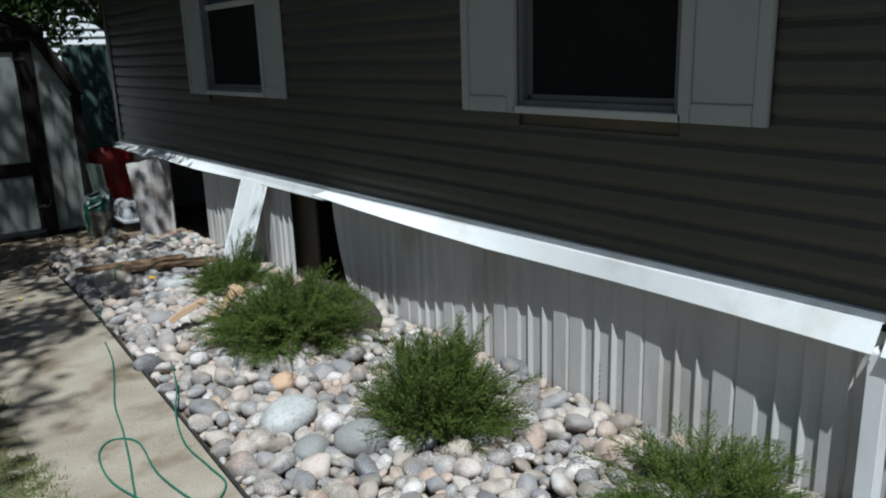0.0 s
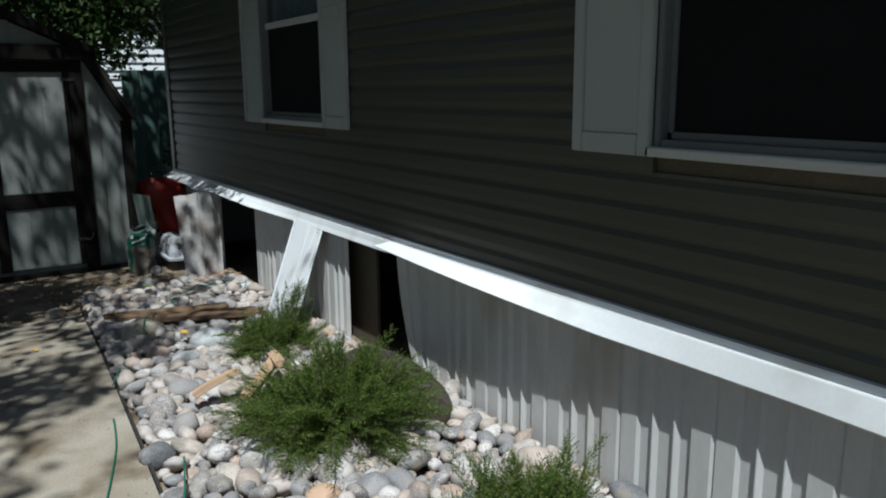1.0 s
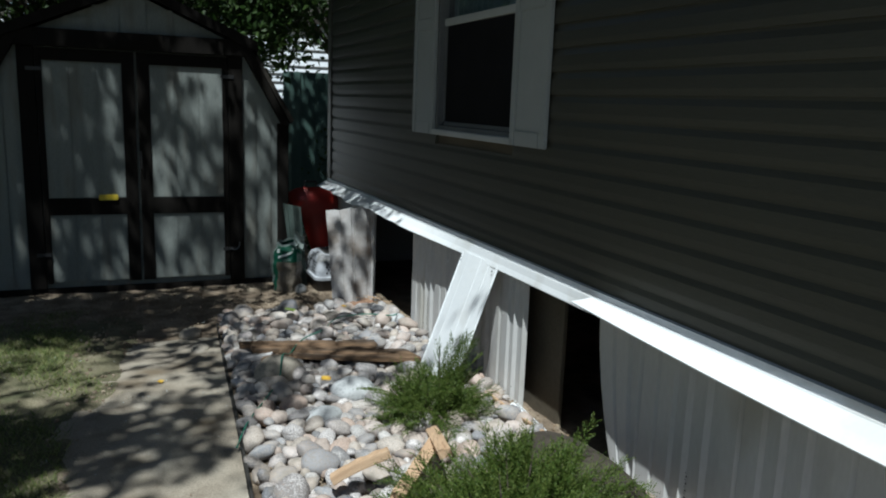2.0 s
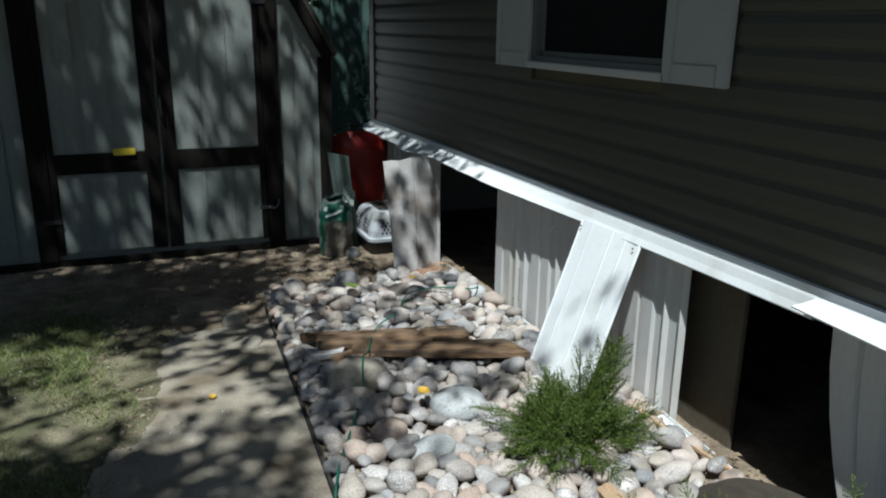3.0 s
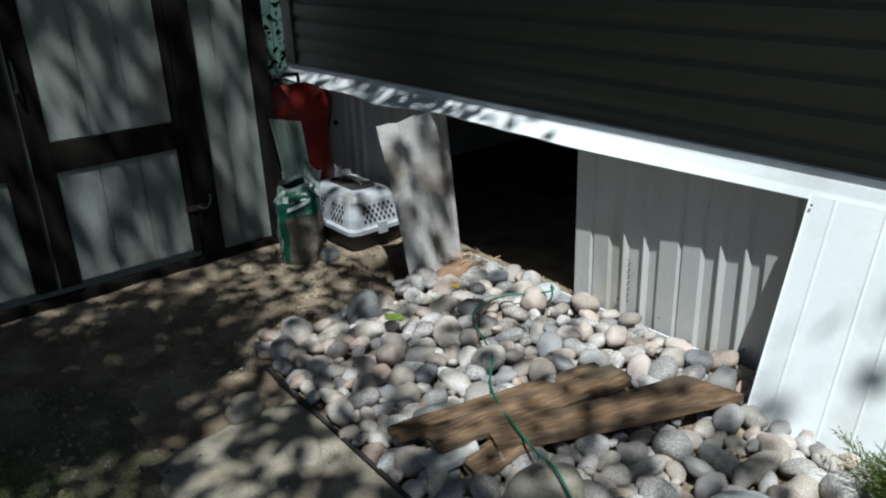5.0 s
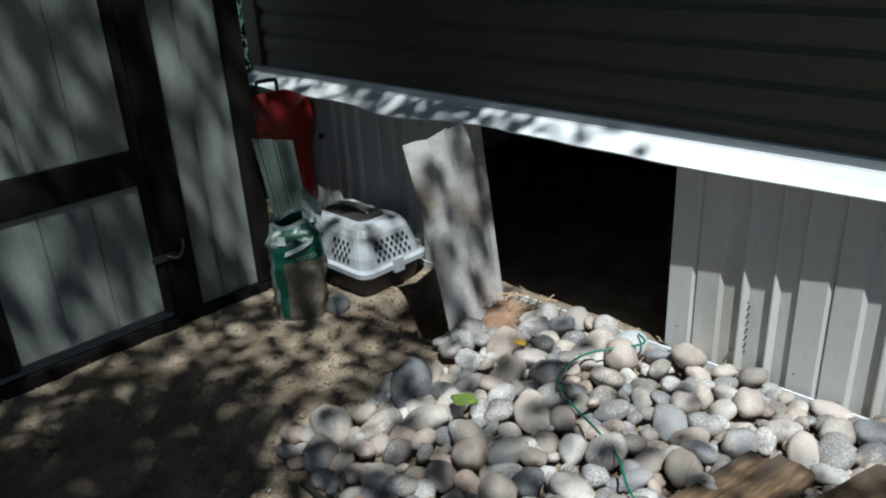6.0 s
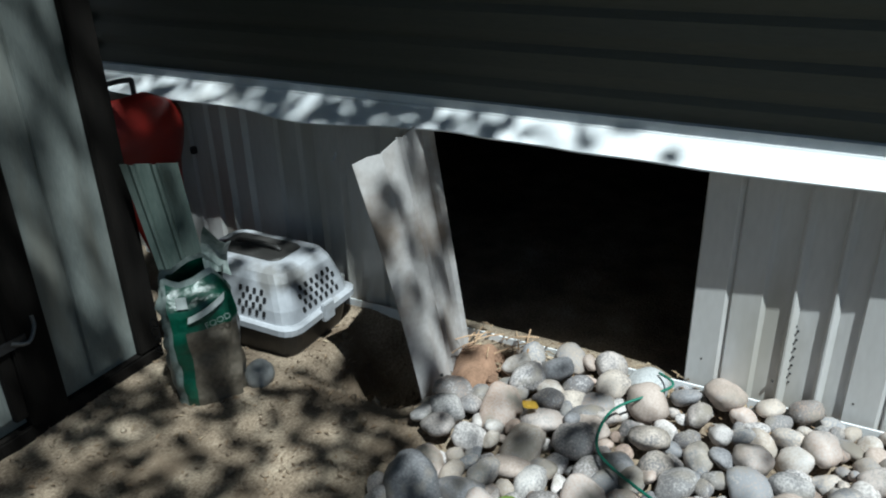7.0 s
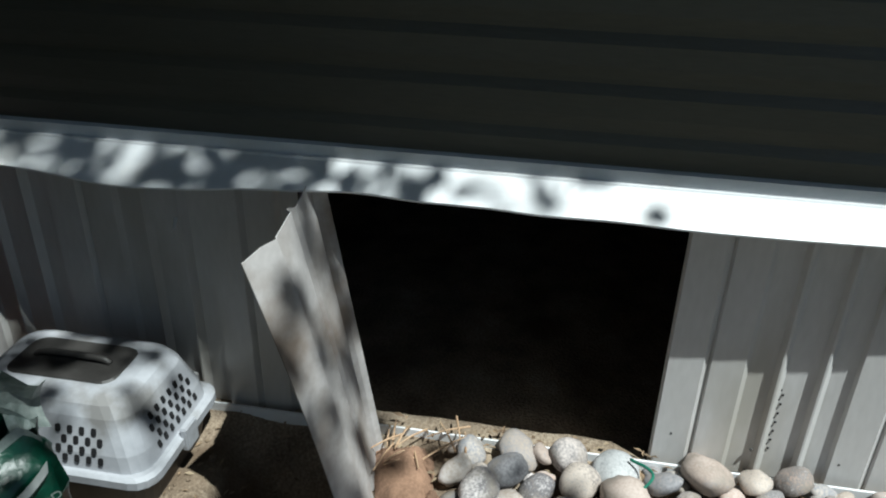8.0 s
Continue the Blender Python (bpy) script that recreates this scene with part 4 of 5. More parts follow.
# ---- old boards on the stones ----
def board(a, b, width, thick, mat, label, seed, roll=0.0, far_width=None, skew=0.0):
    """A worn board from a to b with split, uneven ends; far_width: its breadth at b; skew: how far its end at b is cut back along one edge."""
    a, b = Vector(a), Vector(b)
    d = (b - a).normalized()
    side = d.cross(Vector((0, 0, 1))).normalized()
    up = side.cross(d)
    rng = random.Random(seed)
    L = (b - a).length
    bm = bmesh.new()
    rings = []
    N = 18
    cols = [-0.5, -0.475, -0.3, -0.12, 0.06, 0.25, 0.4, 0.475, 0.5]
    for k in range(N + 1):
        u = k / N
        w = (width + ((far_width or width) - width) * u) * (1 + 0.05 * noise.noise((u * 5, seed, 0)))
        ring = []
        for s in cols + cols[::-1]:
            top = len(ring) < len(cols)
            e = 0.022 * noise.noise((s * 9, seed * 3.3, u)) if k in (0, N) else 0
            e -= skew * (s + 0.5) * u ** 4
            edge = 0.004 if abs(s) == 0.5 else 0
            h = thick - edge + 0.005 * noise.noise((u * 7, s * 6, seed)) - 0.006 * max(0, noise.noise((u * 2, s * 14, seed + 5))) if top else edge
            ring.append(bm.verts.new(d * (L * u + e) + side * s * w + up * (h + 0.008 * math.sin(3.1 * u + seed))))
        rings.append(ring)
    n = len(rings[0])
    for r, q in zip(rings, rings[1:]):
        for j in range(n):
            bm.faces.new((r[j], r[(j + 1) % n], q[(j + 1) % n], q[j]))
    bm.faces.new(rings[0]), bm.faces.new(rings[-1])
    bmesh.ops.recalc_face_normals(bm, faces=bm.faces)
    # length lies along x in the mesh, for the grain
    turn = Matrix((d, side, up)).transposed().to_4x4()
    bmesh.ops.transform(bm, matrix=turn.inverted(), verts=bm.verts)
    ob = tagged(part("board", bm, M[mat]), label, "board", "old boards on the stones")
    ob.matrix_basis = Matrix.Translation(a) @ turn @ pose(0, 0, 0, roll)
    return ob


board((1.335, 6.185, -0.026), (2.105, 6.015, -0.012), 0.075, 0.028, "plank", "narrow weathered brown board lying on the stones", 1, 4)
board((1.395, 6.060, -0.008), (2.115, 5.930, 0.000), 0.105, 0.030, "plank", "sunlit weathered brown board with split ends", 2, -5)
board((1.535, 5.955, -0.014), (2.215, 5.690, -0.004), 0.105, 0.034, "plank", "wide weathered brown board, split at an angle", 3, 3, 0.185, -0.10)
board((1.325, 6.030, -0.034), (1.50, 6.0, -0.032), 0.10, 0.030, "aged", "short grey board end", 4, 0)
board((1.425, 5.925, -0.036), (1.62, 5.900, -0.030), 0.11, 0.028, "plank", "short brown board end among the stones", 5, -6)
board((1.79, 4.02, 0.20), (1.86, 4.32, 0.145), 0.05, 0.035, "fresh", "short split piece of wood on the juniper", 6, 20)
board((1.42, 4.22, 0.05), (1.63, 4.19, 0.155), 0.05, 0.035, "fresh", "short split piece of wood beside the juniper", 7, 10)
board((1.57, 3.94, 0.10), (1.83, 4.22, 0.165), 0.052, 0.04, "fresh", "split piece of wood caught in the juniper", 9, -14)
board((2.44, 5.02, 0.005), (2.46, 4.40, 0.015), 0.016, 0.012, "fresh", "thin stripped stick along the opening", 10, 0)


# ---- things at the shed corner ----
def build_bag():
    bag = thing("fertiliser_bag", (1.955, 7.90, -0.11), "half-empty green and brown lawn food bag, top rolled open", "bag")
    c, u, v = Vector((1.952, 7.90, -0.115)), Vector((0.79, -0.61, 0)).normalized(), Vector((0.61, 0.79, 0)).normalized()
    n = 28
    def at(k, z):
        a = 2 * math.pi * k / n
        bulge = 1 + 0.10 * math.sin(z * 7) - 0.72 * smoothstep(0.30, 0.46, z)
        ca, sa = math.cos(a), math.sin(a)
        px = math.copysign(abs(ca) ** 0.55, ca) * 0.108 * (1 - 0.16 * smoothstep(0.3, 0.46, z))
        py = math.copysign(abs(sa) ** 0.75, sa) * 0.082 * bulge
        w = 0.036 * noise.noise((ca * 2.5, sa * 2.5, z * 12)) + 0.026 * noise.noise((ca * 6, sa * 6, z * 24))
        lean = 0.05 * z
        top = z + (0.016 * math.sin(5 * a + 1) if z > 0.42 else 0) - smoothstep(0.30, 0.46, z) * (0.05 * abs(ca) ** 3 + 0.035 * max(0, -sa) + 0.02)
        return c + u * (px * (1 + w * 4)) + v * (py * (1 + w * 6) + lean) + Vector((0, 0, top))
    def side_of(k):
        return math.cos(2 * math.pi * (k + 0.5) / n)
    groups = {"body": [], "green_side": [], "green_top": [], "pale_seam": []}
    zs = list(np.linspace(0, 0.46, 24))
    for i in range(len(zs) - 1):
        for k in range(n):
            s = side_of(k)
            key = "body"
            if zs[i] > 0.25:
                key = "green_top"
            elif -0.70 < s < -0.12:
                key = "green_side"
            if s < -0.68 or zs[i] > 0.425:
                key = "pale_seam"
            groups[key].append((k, i))
    look_up = {"body": "bag_tan", "green_side": "bag_green", "green_top": "bag_green", "pale_seam": "bag_pale"}
    for key, cells in groups.items():
        bm = bmesh.new()
        made = {}
        for k, i in cells:
            quad = []
            for kk, ii in ((k, i), (k + 1, i), (k + 1, i + 1), (k, i + 1)):
                q = (kk % n, ii)
                if q not in made:
                    made[q] = bm.verts.new(at(*q[:1], zs[ii]))
                quad.append(made[q])
            bm.faces.new(quad)
        bmesh.ops.recalc_face_normals(bm, faces=bm.faces)
        ob = part(key, bm, M[look_up[key]], bag, smooth=True)
    # the torn flap at the rim
    rows = [[c + u * (0.045 + 0.075 * s + 0.035 * t * t - 0.02 * t) + v * (0.02 + 0.035 * math.sin(3 * t) + 0.03 * s * s) + Vector((0, 0, 0.37 + 0.155 * t - 0.05 * s * t + 0.02 * math.sin(4 * s + 2 * t))) for s in (0, 0.25, 0.5, 0.75, 1)] for t in (0, 0.2, 0.4, 0.6, 0.8, 1)]
    part("flap", grid_mesh(rows, (0.001, 0.001, 0)), M["bag_pale"], bag, "torn pale flap")
    # printed name as a plain bar, a small pale patch, the word below in letters
    face = -v
    def on_face(a, h, out=0.006):
        py = 0.082 * (1 + 0.10 * math.sin(h * 7) - 0.72 * smoothstep(0.30, 0.46, h))
        bow = math.sqrt(max(0.05, 1 - (a / 0.13) ** 2))
        return c + u * a + v * (0.05 * h) + face * (py * bow + out) + Vector((0, 0, h))
    for a0, wide in ((-0.04, 0.115),):
        h0 = 0.292 + 0.4 * (a0 + 0.035)
        rows = [[on_face(a0 + da + 0.25 * dh, h0 + dh + 0.30 * da + 0.8 * da * da, 0.010) for da in np.linspace(0, wide, 9)] for dh in (0, 0.010, 0.020)]
        part("print_bar", grid_mesh(rows, face * -0.001), M["print_white"], bag)
    rows = [[on_face(-0.06 + da, 0.335 + dh, 0.008) for da in (0, 0.015, 0.03)] for dh in (0, 0.015, 0.03)]
    part("pale_patch", grid_mesh(rows, face * -0.001), M["print_white"], bag)
    cu = bpy.data.curves.new("lettering", "FONT")
    cu.body, cu.size, cu.extrude = "FOOD", 0.028, 0.0004
    cu.materials.append(M["bag_pale"])
    ob = new("lettering", cu)
    ob.parent = bag
    ob.matrix_parent_inverse = bag.matrix_basis.inverted()
    ob.matrix_basis = Matrix.Translation(on_face(0.01, 0.262, 0.004)) @ Matrix((u, Vector((0, 0, 1)), face)).transposed().to_4x4() @ pose(0, 0, 0, 0, 0, 16)
    # the same word runs up the pale edge strip
    cu = bpy.data.curves.new("edge_lettering", "FONT")
    cu.body, cu.size, cu.extrude = "FOOD", 0.042, 0.0004
    cu.materials.append(M["black"])
    ob = new("edge_lettering", cu)
    ob.parent = bag
    ob.matrix_parent_inverse = bag.matrix_basis.inverted()
    up = Vector((0, 0, 1))
    out = (face * 0.72 - u * 0.69).normalized()
    ob.matrix_basis = Matrix.Translation(c - u * 0.096 + face * 0.062 + out * 0.016 - up.cross(out) * 0.016 + up * 0.20) @ Matrix((up, out.cross(up), out)).transposed().to_4x4()


build_bag()


def rounded(x, y, r):
    return [(x * sx - r * sx * (1 - math.cos(a)), y * sy - r * sy * (1 - math.sin(a))) for sx, sy, order in ((1, 1, 0), (-1, 1, 1), (-1, -1, 0), (1, -1, 1)) for a in ([0, 0.4, 0.79, 1.18, 1.57] if order == 0 else [1.57, 1.18, 0.79, 0.4, 0])]


def lofted(levels, cap=True):
    """Rounded rectangles stacked by height: (z, half x, half y, corner radius)."""
    bm = bmesh.new()
    rings = [[bm.verts.new((px, py, z)) for px, py in rounded(hx, hy, r)] for z, hx, hy, r in levels]
    for a, b in zip(rings, rings[1:]):
        for k in range(len(a)):
            bm.faces.new((a[k], a[(k + 1) % len(a)], b[(k + 1) % len(b)], b[k]))
    if cap:
        bm.faces.new(rings[0]), bm.faces.new(rings[-1])
    bmesh.ops.recalc_face_normals(bm, faces=bm.faces)
    return bm


def build_carrier():
    cx, cy, z0 = 2.352, 8.005, -0.145
    t = thing("pet_carrier", (cx, cy, z0), "small pet carrier with pale grey top and dark base", "pet carrier")
    place = pose(cx, cy, z0) @ Matrix.Diagonal((1.16, 1.16, 1.06, 1))
    def put(name, bm, mat, label="", smooth=False, parent=None):
        bmesh.ops.transform(bm, matrix=place, verts=bm.verts)
        return part(name, bm, M[mat], parent or t, label, smooth)
    put("base", lofted([(0, 0.125, 0.19, 0.04), (0.01, 0.135, 0.2, 0.045), (0.13, 0.152, 0.222, 0.05)]), "carrier_base", "dark plastic base")
    put("rim", lofted([(0.128, 0.160, 0.232, 0.05), (0.132, 0.168, 0.24, 0.05), (0.152, 0.168, 0.24, 0.05), (0.158, 0.160, 0.232, 0.05)]), "carrier_grey")
    top = put("top_shell", lofted([(0.157, 0.152, 0.222, 0.05), (0.20, 0.147, 0.215, 0.05), (0.28, 0.125, 0.19, 0.05), (0.305, 0.112, 0.175, 0.05), (0.318, 0.092, 0.155, 0.05), (0.322, 0.05, 0.11, 0.04)]), "carrier_grey", "pale grey plastic top")
    put("handle_recess", lofted([(0.319, 0.066, 0.125, 0.03), (0.3245, 0.062, 0.12, 0.03)]), "carrier_base", "dark handle recess")
    put("handle", tube([(0, -0.085, 0.324), (0, -0.06, 0.336), (0, 0.06, 0.336), (0, 0.085, 0.324)], 0.008, 8, 4), "carrier_base", "dark carrying handle", True)
    for yy in (-0.16, 0.16):
        put("latch", boxed((0.155, yy - 0.02, 0.115), (0.176, yy + 0.02, 0.175), 0.003), "carrier_grey")
    put("latch", boxed((-0.025, -0.248, 0.115), (0.025, -0.232, 0.178), 0.003), "carrier_grey")
    # vent slots on the front and on the side that faces the shed
    for r in range(4):
        for c in range(7 - r % 2):
            h = 0.185 + 0.022 * r
            a = (c - (3 if r % 2 == 0 else 2.5)) * 0.026
            k = (h - 0.20) / 0.08
            yf = -(0.215 - 0.025 * k) if h > 0.2 else -0.217
            bm = lofted([(0, 0.0055, 0.0088, 0.004), (0.002, 0.0055, 0.0088, 0.004)])
            bmesh.ops.transform(bm, matrix=pose(a, yf - 0.0006, h, 90 - 17, 0, 0), verts=bm.verts)
            put("vent_slot", bm, "black", parent=top)
    for r in range(4):
        for c in range(11 - r % 2):
            h = 0.185 + 0.022 * r
            a = (c - (5 if r % 2 == 0 else 4.5)) * 0.026
            if abs(a) < 0.03:
                continue
            k = (h - 0.20) / 0.08
            xf = -(0.147 - 0.022 * k) if h > 0.2 else -0.149
            bm = lofted([(0, 0.0088, 0.0055, 0.004), (0.002, 0.0088, 0.0055, 0.004)])
            bmesh.ops.transform(bm, matrix=pose(xf - 0.0006, a, h, 0, -90 + 16, 0), verts=bm.verts)
            put("vent_slot", bm, "black", parent=top)


build_carrier()


def build_cart():
    """A red plastic cart tray stood on end behind the shed corner: a rolled rim above a narrower body, with a black grip."""
    t = thing("garden_cart", (2.3, 8.47, -0.1), "red plastic garden cart tray stood on end", "garden cart")
    rows = []
    for k in range(24):
        u = k / 23
        z = 0.70 - 0.80 * u
        lft = np.interp(u, (0, 0.04, 0.27, 0.36, 1.0), (2.12, 2.06, 2.08, 2.21, 2.36))
        rgt = np.interp(u, (0, 0.03, 0.08, 0.28, 0.36, 1.0), (2.42, 2.49, 2.535, 2.54, 2.52, 2.50))
        row = []
        for s in np.linspace(0, 1, 11):
            roll = -0.06 * math.sin(math.pi * s) ** 0.7 - 0.07 * math.exp(-((u - 0.15) / 0.12) ** 2) * (1 - 0.5 * abs(2 * s - 1) ** 4)
            row.append((lft + (rgt - lft) * s, 8.50 + roll, z - 0.03 * abs(2 * s - 1) ** 4 * (1 - u)))
        rows.append(row)
    part("tray", grid_mesh(rows, (0, 0.006, 0)), M["red"], t, "red plastic tray", True)
    part("grip", tube([(2.22, 8.45, 0.69), (2.22, 8.45, 0.745), (2.24, 8.45, 0.752), (2.31, 8.45, 0.748), (2.325, 8.45, 0.74), (2.325, 8.45, 0.68)], 0.009, 8, 4), M["black"], t, "black grip", True)
    part("clip", boxed((2.525, 8.43, 0.42), (2.548, 8.45, 0.448), 0.003), M["black"], t, "black clip")


build_cart()
rows = []
for k in range(4):
    u = k / 3
    a, b = Vector((2.05, 8.09, -0.12)).lerp(Vector((1.965, 8.13, 0.60)), u), Vector((2.155, 8.02, -0.12)).lerp(Vector((2.10, 8.04, 0.575)), u)
    rows.append([a.lerp(b, s) + Vector((-0.6, -0.8, 0)) * d for s, d in ((0, 0), (0.12, 0), (0.16, 0.012), (0.22, 0.012), (0.26, 0), (0.5, 0), (0.54, 0.012), (0.60, 0.012), (0.64, 0), (1, 0))])
tagged(part("offcut_panel", grid_mesh(rows, (0.001, 0.002, 0)), M["offcut"]), "narrow dull ribbed metal offcut leaning by the shed", "metal panel")

# ---- cord ----
def cord(points, label):
    tagged(part("hose", tube(points, 0.004, 6, 8), M["cord"], smooth=True), label, "hose", "green hoses")


cord([(1.05, 4.3, 0.012), (1.005, 4.0, 0.008), (0.93, 3.7, 0.008), (0.85, 3.4, 0.008), (0.80, 3.1, 0.008), (0.74, 2.8, 0.008), (0.69, 2.58, 0.008), (0.62, 2.2, 0.008), (0.70, 1.7, 0.008)], "thin green hose lying on the concrete path")
cord([(1.20, 3.62, 0.06), (1.121, 3.32, 0.045), (1.02, 3.05, 0.03), (0.968, 2.79, 0.01), (0.975, 2.55, 0.008), (0.972, 2.38, 0.008), (0.86, 2.3, 0.008), (0.80, 2.62, 0.008), (0.82, 2.95, 0.008), (0.74, 3.05, 0.008), (0.66, 2.95, 0.008), (0.64, 2.7, 0.008), (0.70, 2.45, 0.008)], "thin green hose looped on path and stones")
cord([(2.50, 6.63, -0.01), (2.44, 6.58, -0.005), (2.30, 6.69, -0.015), (2.20, 6.71, -0.02), (2.09, 6.68, -0.02), (2.0, 6.56, -0.01), (1.93, 6.42, -0.005), (1.86, 6.31, 0.005), (1.75, 6.20, 0.01), (1.66, 6.05, 0.02), (1.56, 5.80, 0.045), (1.49, 5.64, 0.095), (1.44, 5.48, 0.02), (1.31, 5.19, 0.02), (1.20, 4.95, 0.025), (1.12, 4.7, 0.03)], "thin green hose strung over boards and stones")


# ---- litter ----
def litter(name, count, area, size, mat, seed, label, lift=0.004, inside=None):
    rng = random.Random(seed)
    verts, faces = [], []
    for _ in range(count):
        x, y = rng.uniform(*area[0]), rng.uniform(*area[1])
        if inside and not inside(x, y):
            continue
        z = max(ground_z(x, y), -9) + lift
        if 0.46 < x < edge_x(y) and y < 7.0:
            z = path_z(y) + 0.005
        m = pose(x, y, z, rng.uniform(-25, 25), rng.uniform(-25, 25), rng.uniform(0, 360))
        L, W = size * rng.uniform(0.5, 1.3), size * rng.uniform(0.2, 0.5)
        b = len(verts)
        verts += [tuple(m @ Vector(p)) for p in ((-L / 2, 0, 0), (0, W / 2, size * 0.12), (L / 2, 0, 0), (0, -W / 2, size * 0.12), (0, 0, 0))]
        faces += [(b, b + 4, b + 1), (b + 1, b + 4, b + 2), (b + 2, b + 4, b + 3), (b + 3, b + 4, b)]
    tagged(new(name, raw(name, verts, faces, mat)), label, "litter", kind="stuff")


litter("leaf_litter", 2600, ((-1.0, 2.6), (6.7, 8.25)), 0.022, M["dry"], 1, "dry brown leaf litter on the soil")
litter("bed_litter", 2500, ((1.0, 2.56), (-0.5, 7.3)), 0.028, M["dry"], 2, "dry leaves and chips between the stones", 0.02, in_bed)
litter("wall_litter", 900, ((2.40, 2.60), (0.5, 7.3)), 0.03, M["dry"], 5, "dry leaves and chips along the skirting", 0.03)
litter("petals", 90, ((-0.2, 1.2), (4.6, 7.2)), 0.016, M["print_white"], 9, "small white petals on path and lawn", 0.02)
litter("path_litter", 160, ((0.3, 1.2), (1.0, 7.0)), 0.014, M["dry"], 3, "small dry bits on the path")


def single_leaf(at, size, mat, label, yaw):
    rows = [[pose(*at, 8, 0, yaw) @ Vector((size * (u - 0.5), size * 0.5 * s * math.sin(math.pi * min(0.98, max(0.05, u))), 0.12 * size * (abs(s) + (u - 0.5) ** 2))) for s in (-1, 0, 1)] for u in np.linspace(0, 1, 6)]
    tagged(part("fallen_leaf", grid_mesh(rows, (0, 0, 0.001)), mat), label, "leaf", "fallen leaves")


single_leaf((1.66, 5.34, 0.045), 0.06, M["yellow_leaf"], "yellow fallen leaf on the stones", 30)
single_leaf((2.18, 6.91, -0.01), 0.05, M["yellow_leaf"], "yellow fallen leaf among the stones", 80)
single_leaf((1.76, 6.79, 0.02), 0.09, M["green_leaf"], "green fallen leaf on the stones", 110)
single_leaf((0.86, 5.75, -0.03), 0.035, M["yellow_leaf"], "small yellow leaf on the path", 10)

def clay_ridge(a, b, width, height, seed):
    """A low uneven ridge of dug clay from a to b."""
    a, b = Vector(a), Vector(b)
    d = (b - a).normalized()
    side = d.cross(Vector((0, 0, 1)))
    rows = []
    for i in range(25):
        u = i / 24
        row = []
        for j in range(13):
            q = j / 6 - 1
            p = a.lerp(b, u) + side * q * width * (1 + 0.35 * noise.noise((u * 3, q, seed)))
            h = height * max(0, 1 - q * q) * min(1, 7 * u, 7 * (1 - u)) * (1 + 0.5 * noise.noise((u * 5, q * 2, seed)))
            p.z += h - 0.02 + 0.007 * noise.noise((p.x * 45, p.y * 45, seed)) + 0.01 * noise.noise((p.x * 18, p.y * 18, seed))
            row.append(p)
        rows.append(row)
    tagged(part("clay_ridge", grid_mesh(rows), M["clay"], smooth=True), "ridge of reddish dug clay beside the hole", "soil")


clay_ridge((2.17, 7.14, -0.105), (2.52, 7.21, -0.075), 0.075, 0.06, 3)
for k, (x, y, z, s, yaw) in enumerate(((2.34, 7.10, -0.085, 0.03, 30), (2.45, 7.14, -0.075, 0.026, 70), (2.23, 7.09, -0.09, 0.024, 10))):
    big_stone((x, y, z), (s, s * 0.7, s * 0.6), yaw, "clay", "clod of reddish dry clay beside the hole", k + 90, "clay_clod", 0.5)


rng = random.Random(17)
for k in range(14):
    x, y, a, L = rng.uniform(2.42, 2.56), rng.uniform(7.02, 7.26), rng.uniform(0, 6.3), rng.uniform(0.05, 0.13)
    p, d = Vector((x, y, -0.055 + 0.02 * rng.random())), Vector((math.cos(a), math.sin(a), rng.uniform(-0.1, 0.25)))
    tagged(part("twig", tube([p - d * L / 2, p + Vector((0, 0, 0.006)), p + d * L / 2], [0.003, 0.0025, 0.0015], 5, 2), M["fresh"]), "thin dry twig on the soil", "twig", "twigs by the opening")


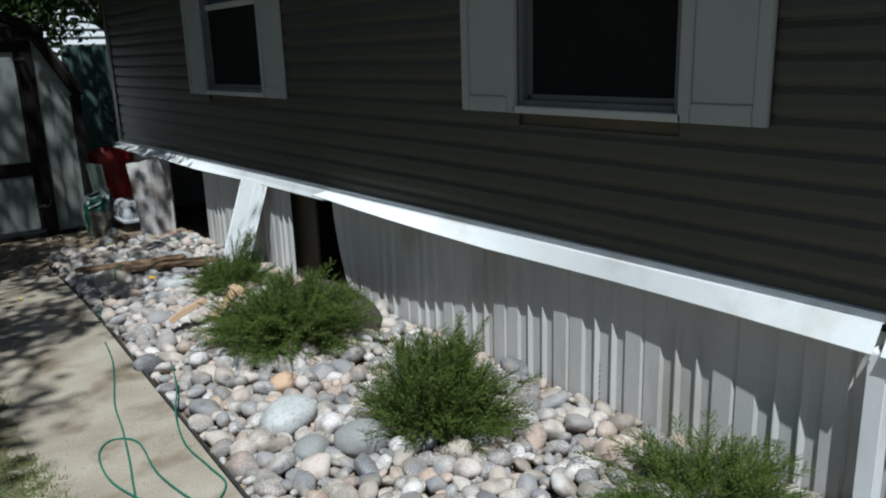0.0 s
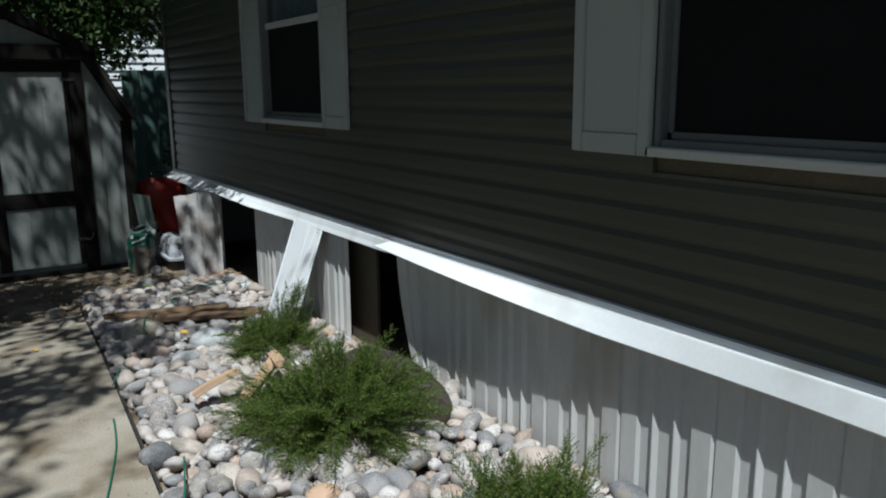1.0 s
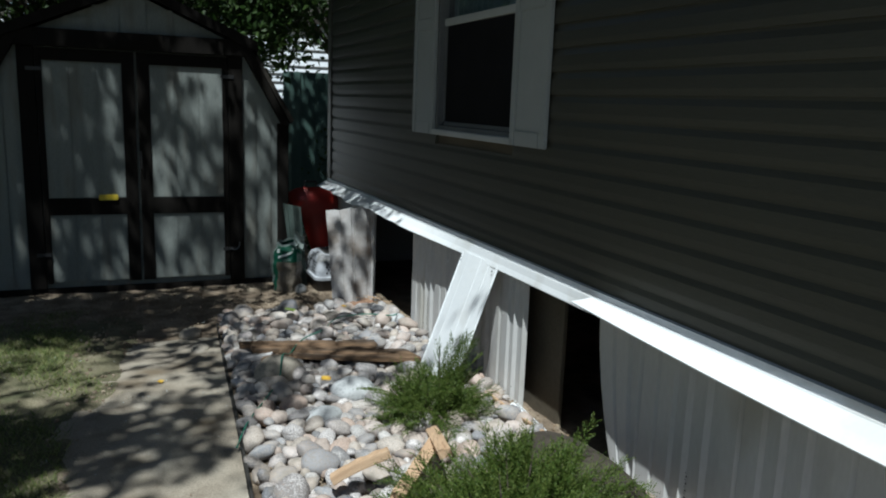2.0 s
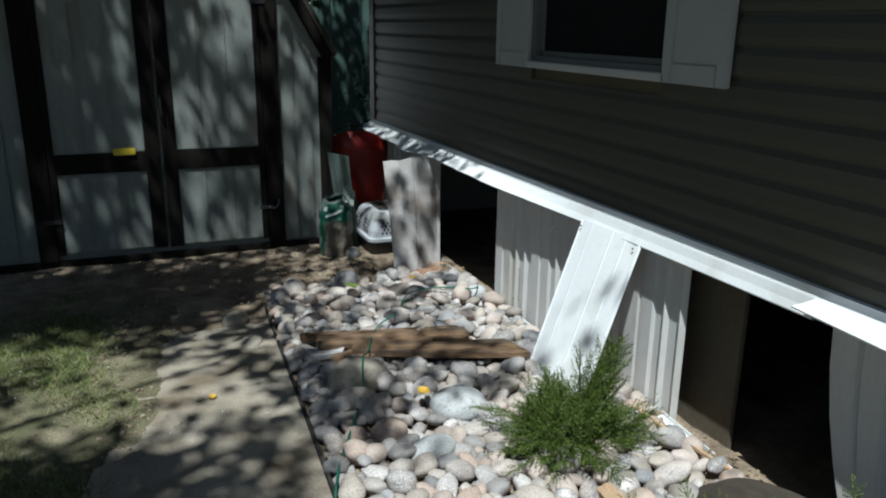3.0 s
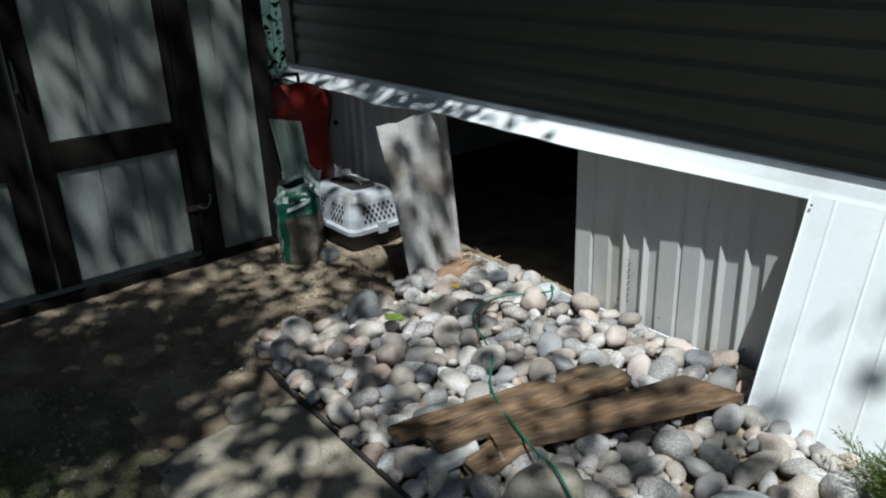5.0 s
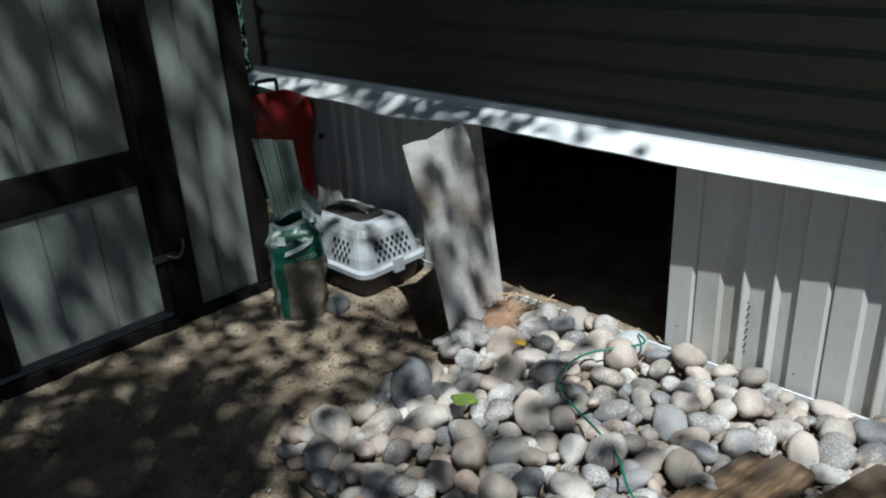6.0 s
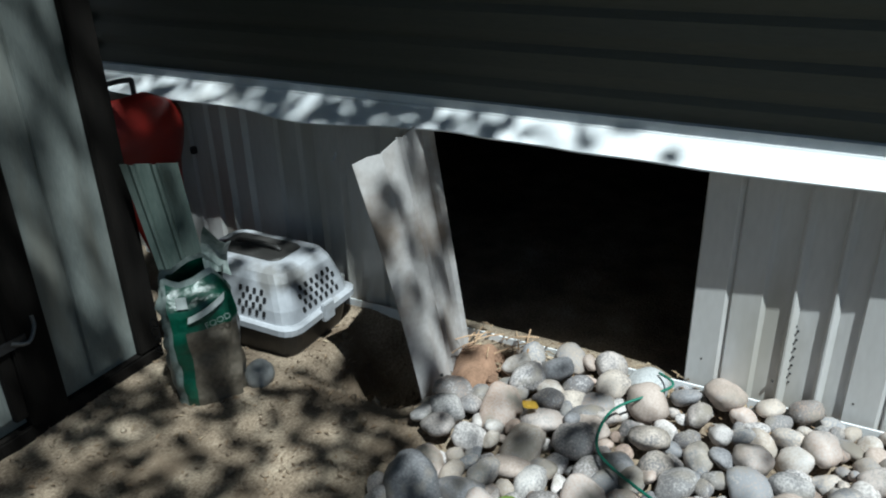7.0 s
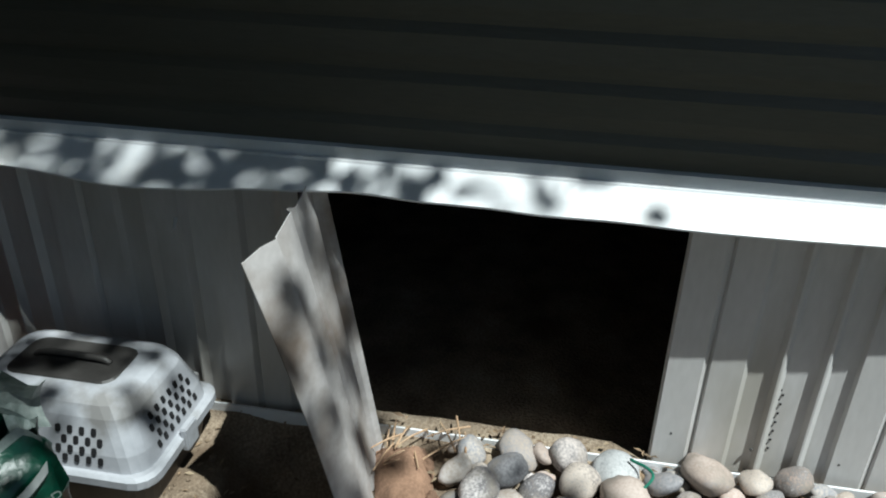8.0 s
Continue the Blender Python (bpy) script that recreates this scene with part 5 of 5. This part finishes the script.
def grass(count, seed):
    rng = random.Random(seed)
    verts, faces = [], []
    while len(faces) < count:
        x, y = rng.uniform(-1.8, 0.66), rng.uniform(1.0, 7.6)
        if noise.noise((x * 2.2, y * 1.6, 3)) + rng.uniform(-0.3, 0.3) < -0.05 + 0.5 * smoothstep(0.3, 0.66, x) + 0.3 * smoothstep(6.8, 7.6, y):
            continue
        b = len(verts)
        h = rng.uniform(0.012, 0.042)
        a = rng.uniform(0, 6.28)
        w = Vector((math.cos(a), math.sin(a), 0)) * 0.0035
        p = Vector((x, y, ground_z(x, y) - 0.005))
        tip = p + Vector((rng.gauss(0, 0.03), rng.gauss(0, 0.03), h))
        verts += [tuple(p - w), tuple(p + w), tuple(tip)]
        faces.append((b, b + 1, b + 2))
    tagged(new("grass", raw("grass", verts, faces, M["grass"])), "patchy short green and straw grass", "grass", kind="stuff")


grass(70000, 6)


def soil_crumbs(count, seed):
    """Crumbs of dry earth and grit strewn over the bare soil and the worn rim of the path."""
    rng = random.Random(seed)
    bm = bmesh.new()
    bmesh.ops.create_icosphere(bm, subdivisions=1, radius=1)
    unit_v, unit_f = [v.co.copy() for v in bm.verts], [[v.index for v in f.verts] for f in bm.faces]
    bm.free()
    verts, faces = [], []
    for _ in range(count):
        if rng.random() < 0.75:
            x, y = rng.uniform(0.3, 2.5), rng.uniform(7.0, 8.12)
        else:
            x, y = rng.gauss(0.62, 0.14), rng.uniform(5.0, 7.1)
        if noise.noise((x * 4, y * 4, 2)) + rng.uniform(-0.4, 0.4) < 0:
            continue
        r = 0.003 + 0.011 * rng.random() ** 4
        m = pose(x, y, ground_z(x, y) + r * 0.4, rng.uniform(0, 360), rng.uniform(0, 360), 0)
        o = len(verts)
        verts += [tuple(m @ Vector((v.x * r * rng.uniform(0.7, 1.4), v.y * r * rng.uniform(0.7, 1.4), v.z * r * rng.uniform(0.6, 1.0)))) for v in unit_v]
        faces += [tuple(i + o for i in f) for f in unit_f]
    tagged(new("soil_crumbs", raw("soil_crumbs", verts, faces, M["soil"])), "crumbs of dry earth and grit on the soil", "soil", kind="stuff")


soil_crumbs(4200, 12)
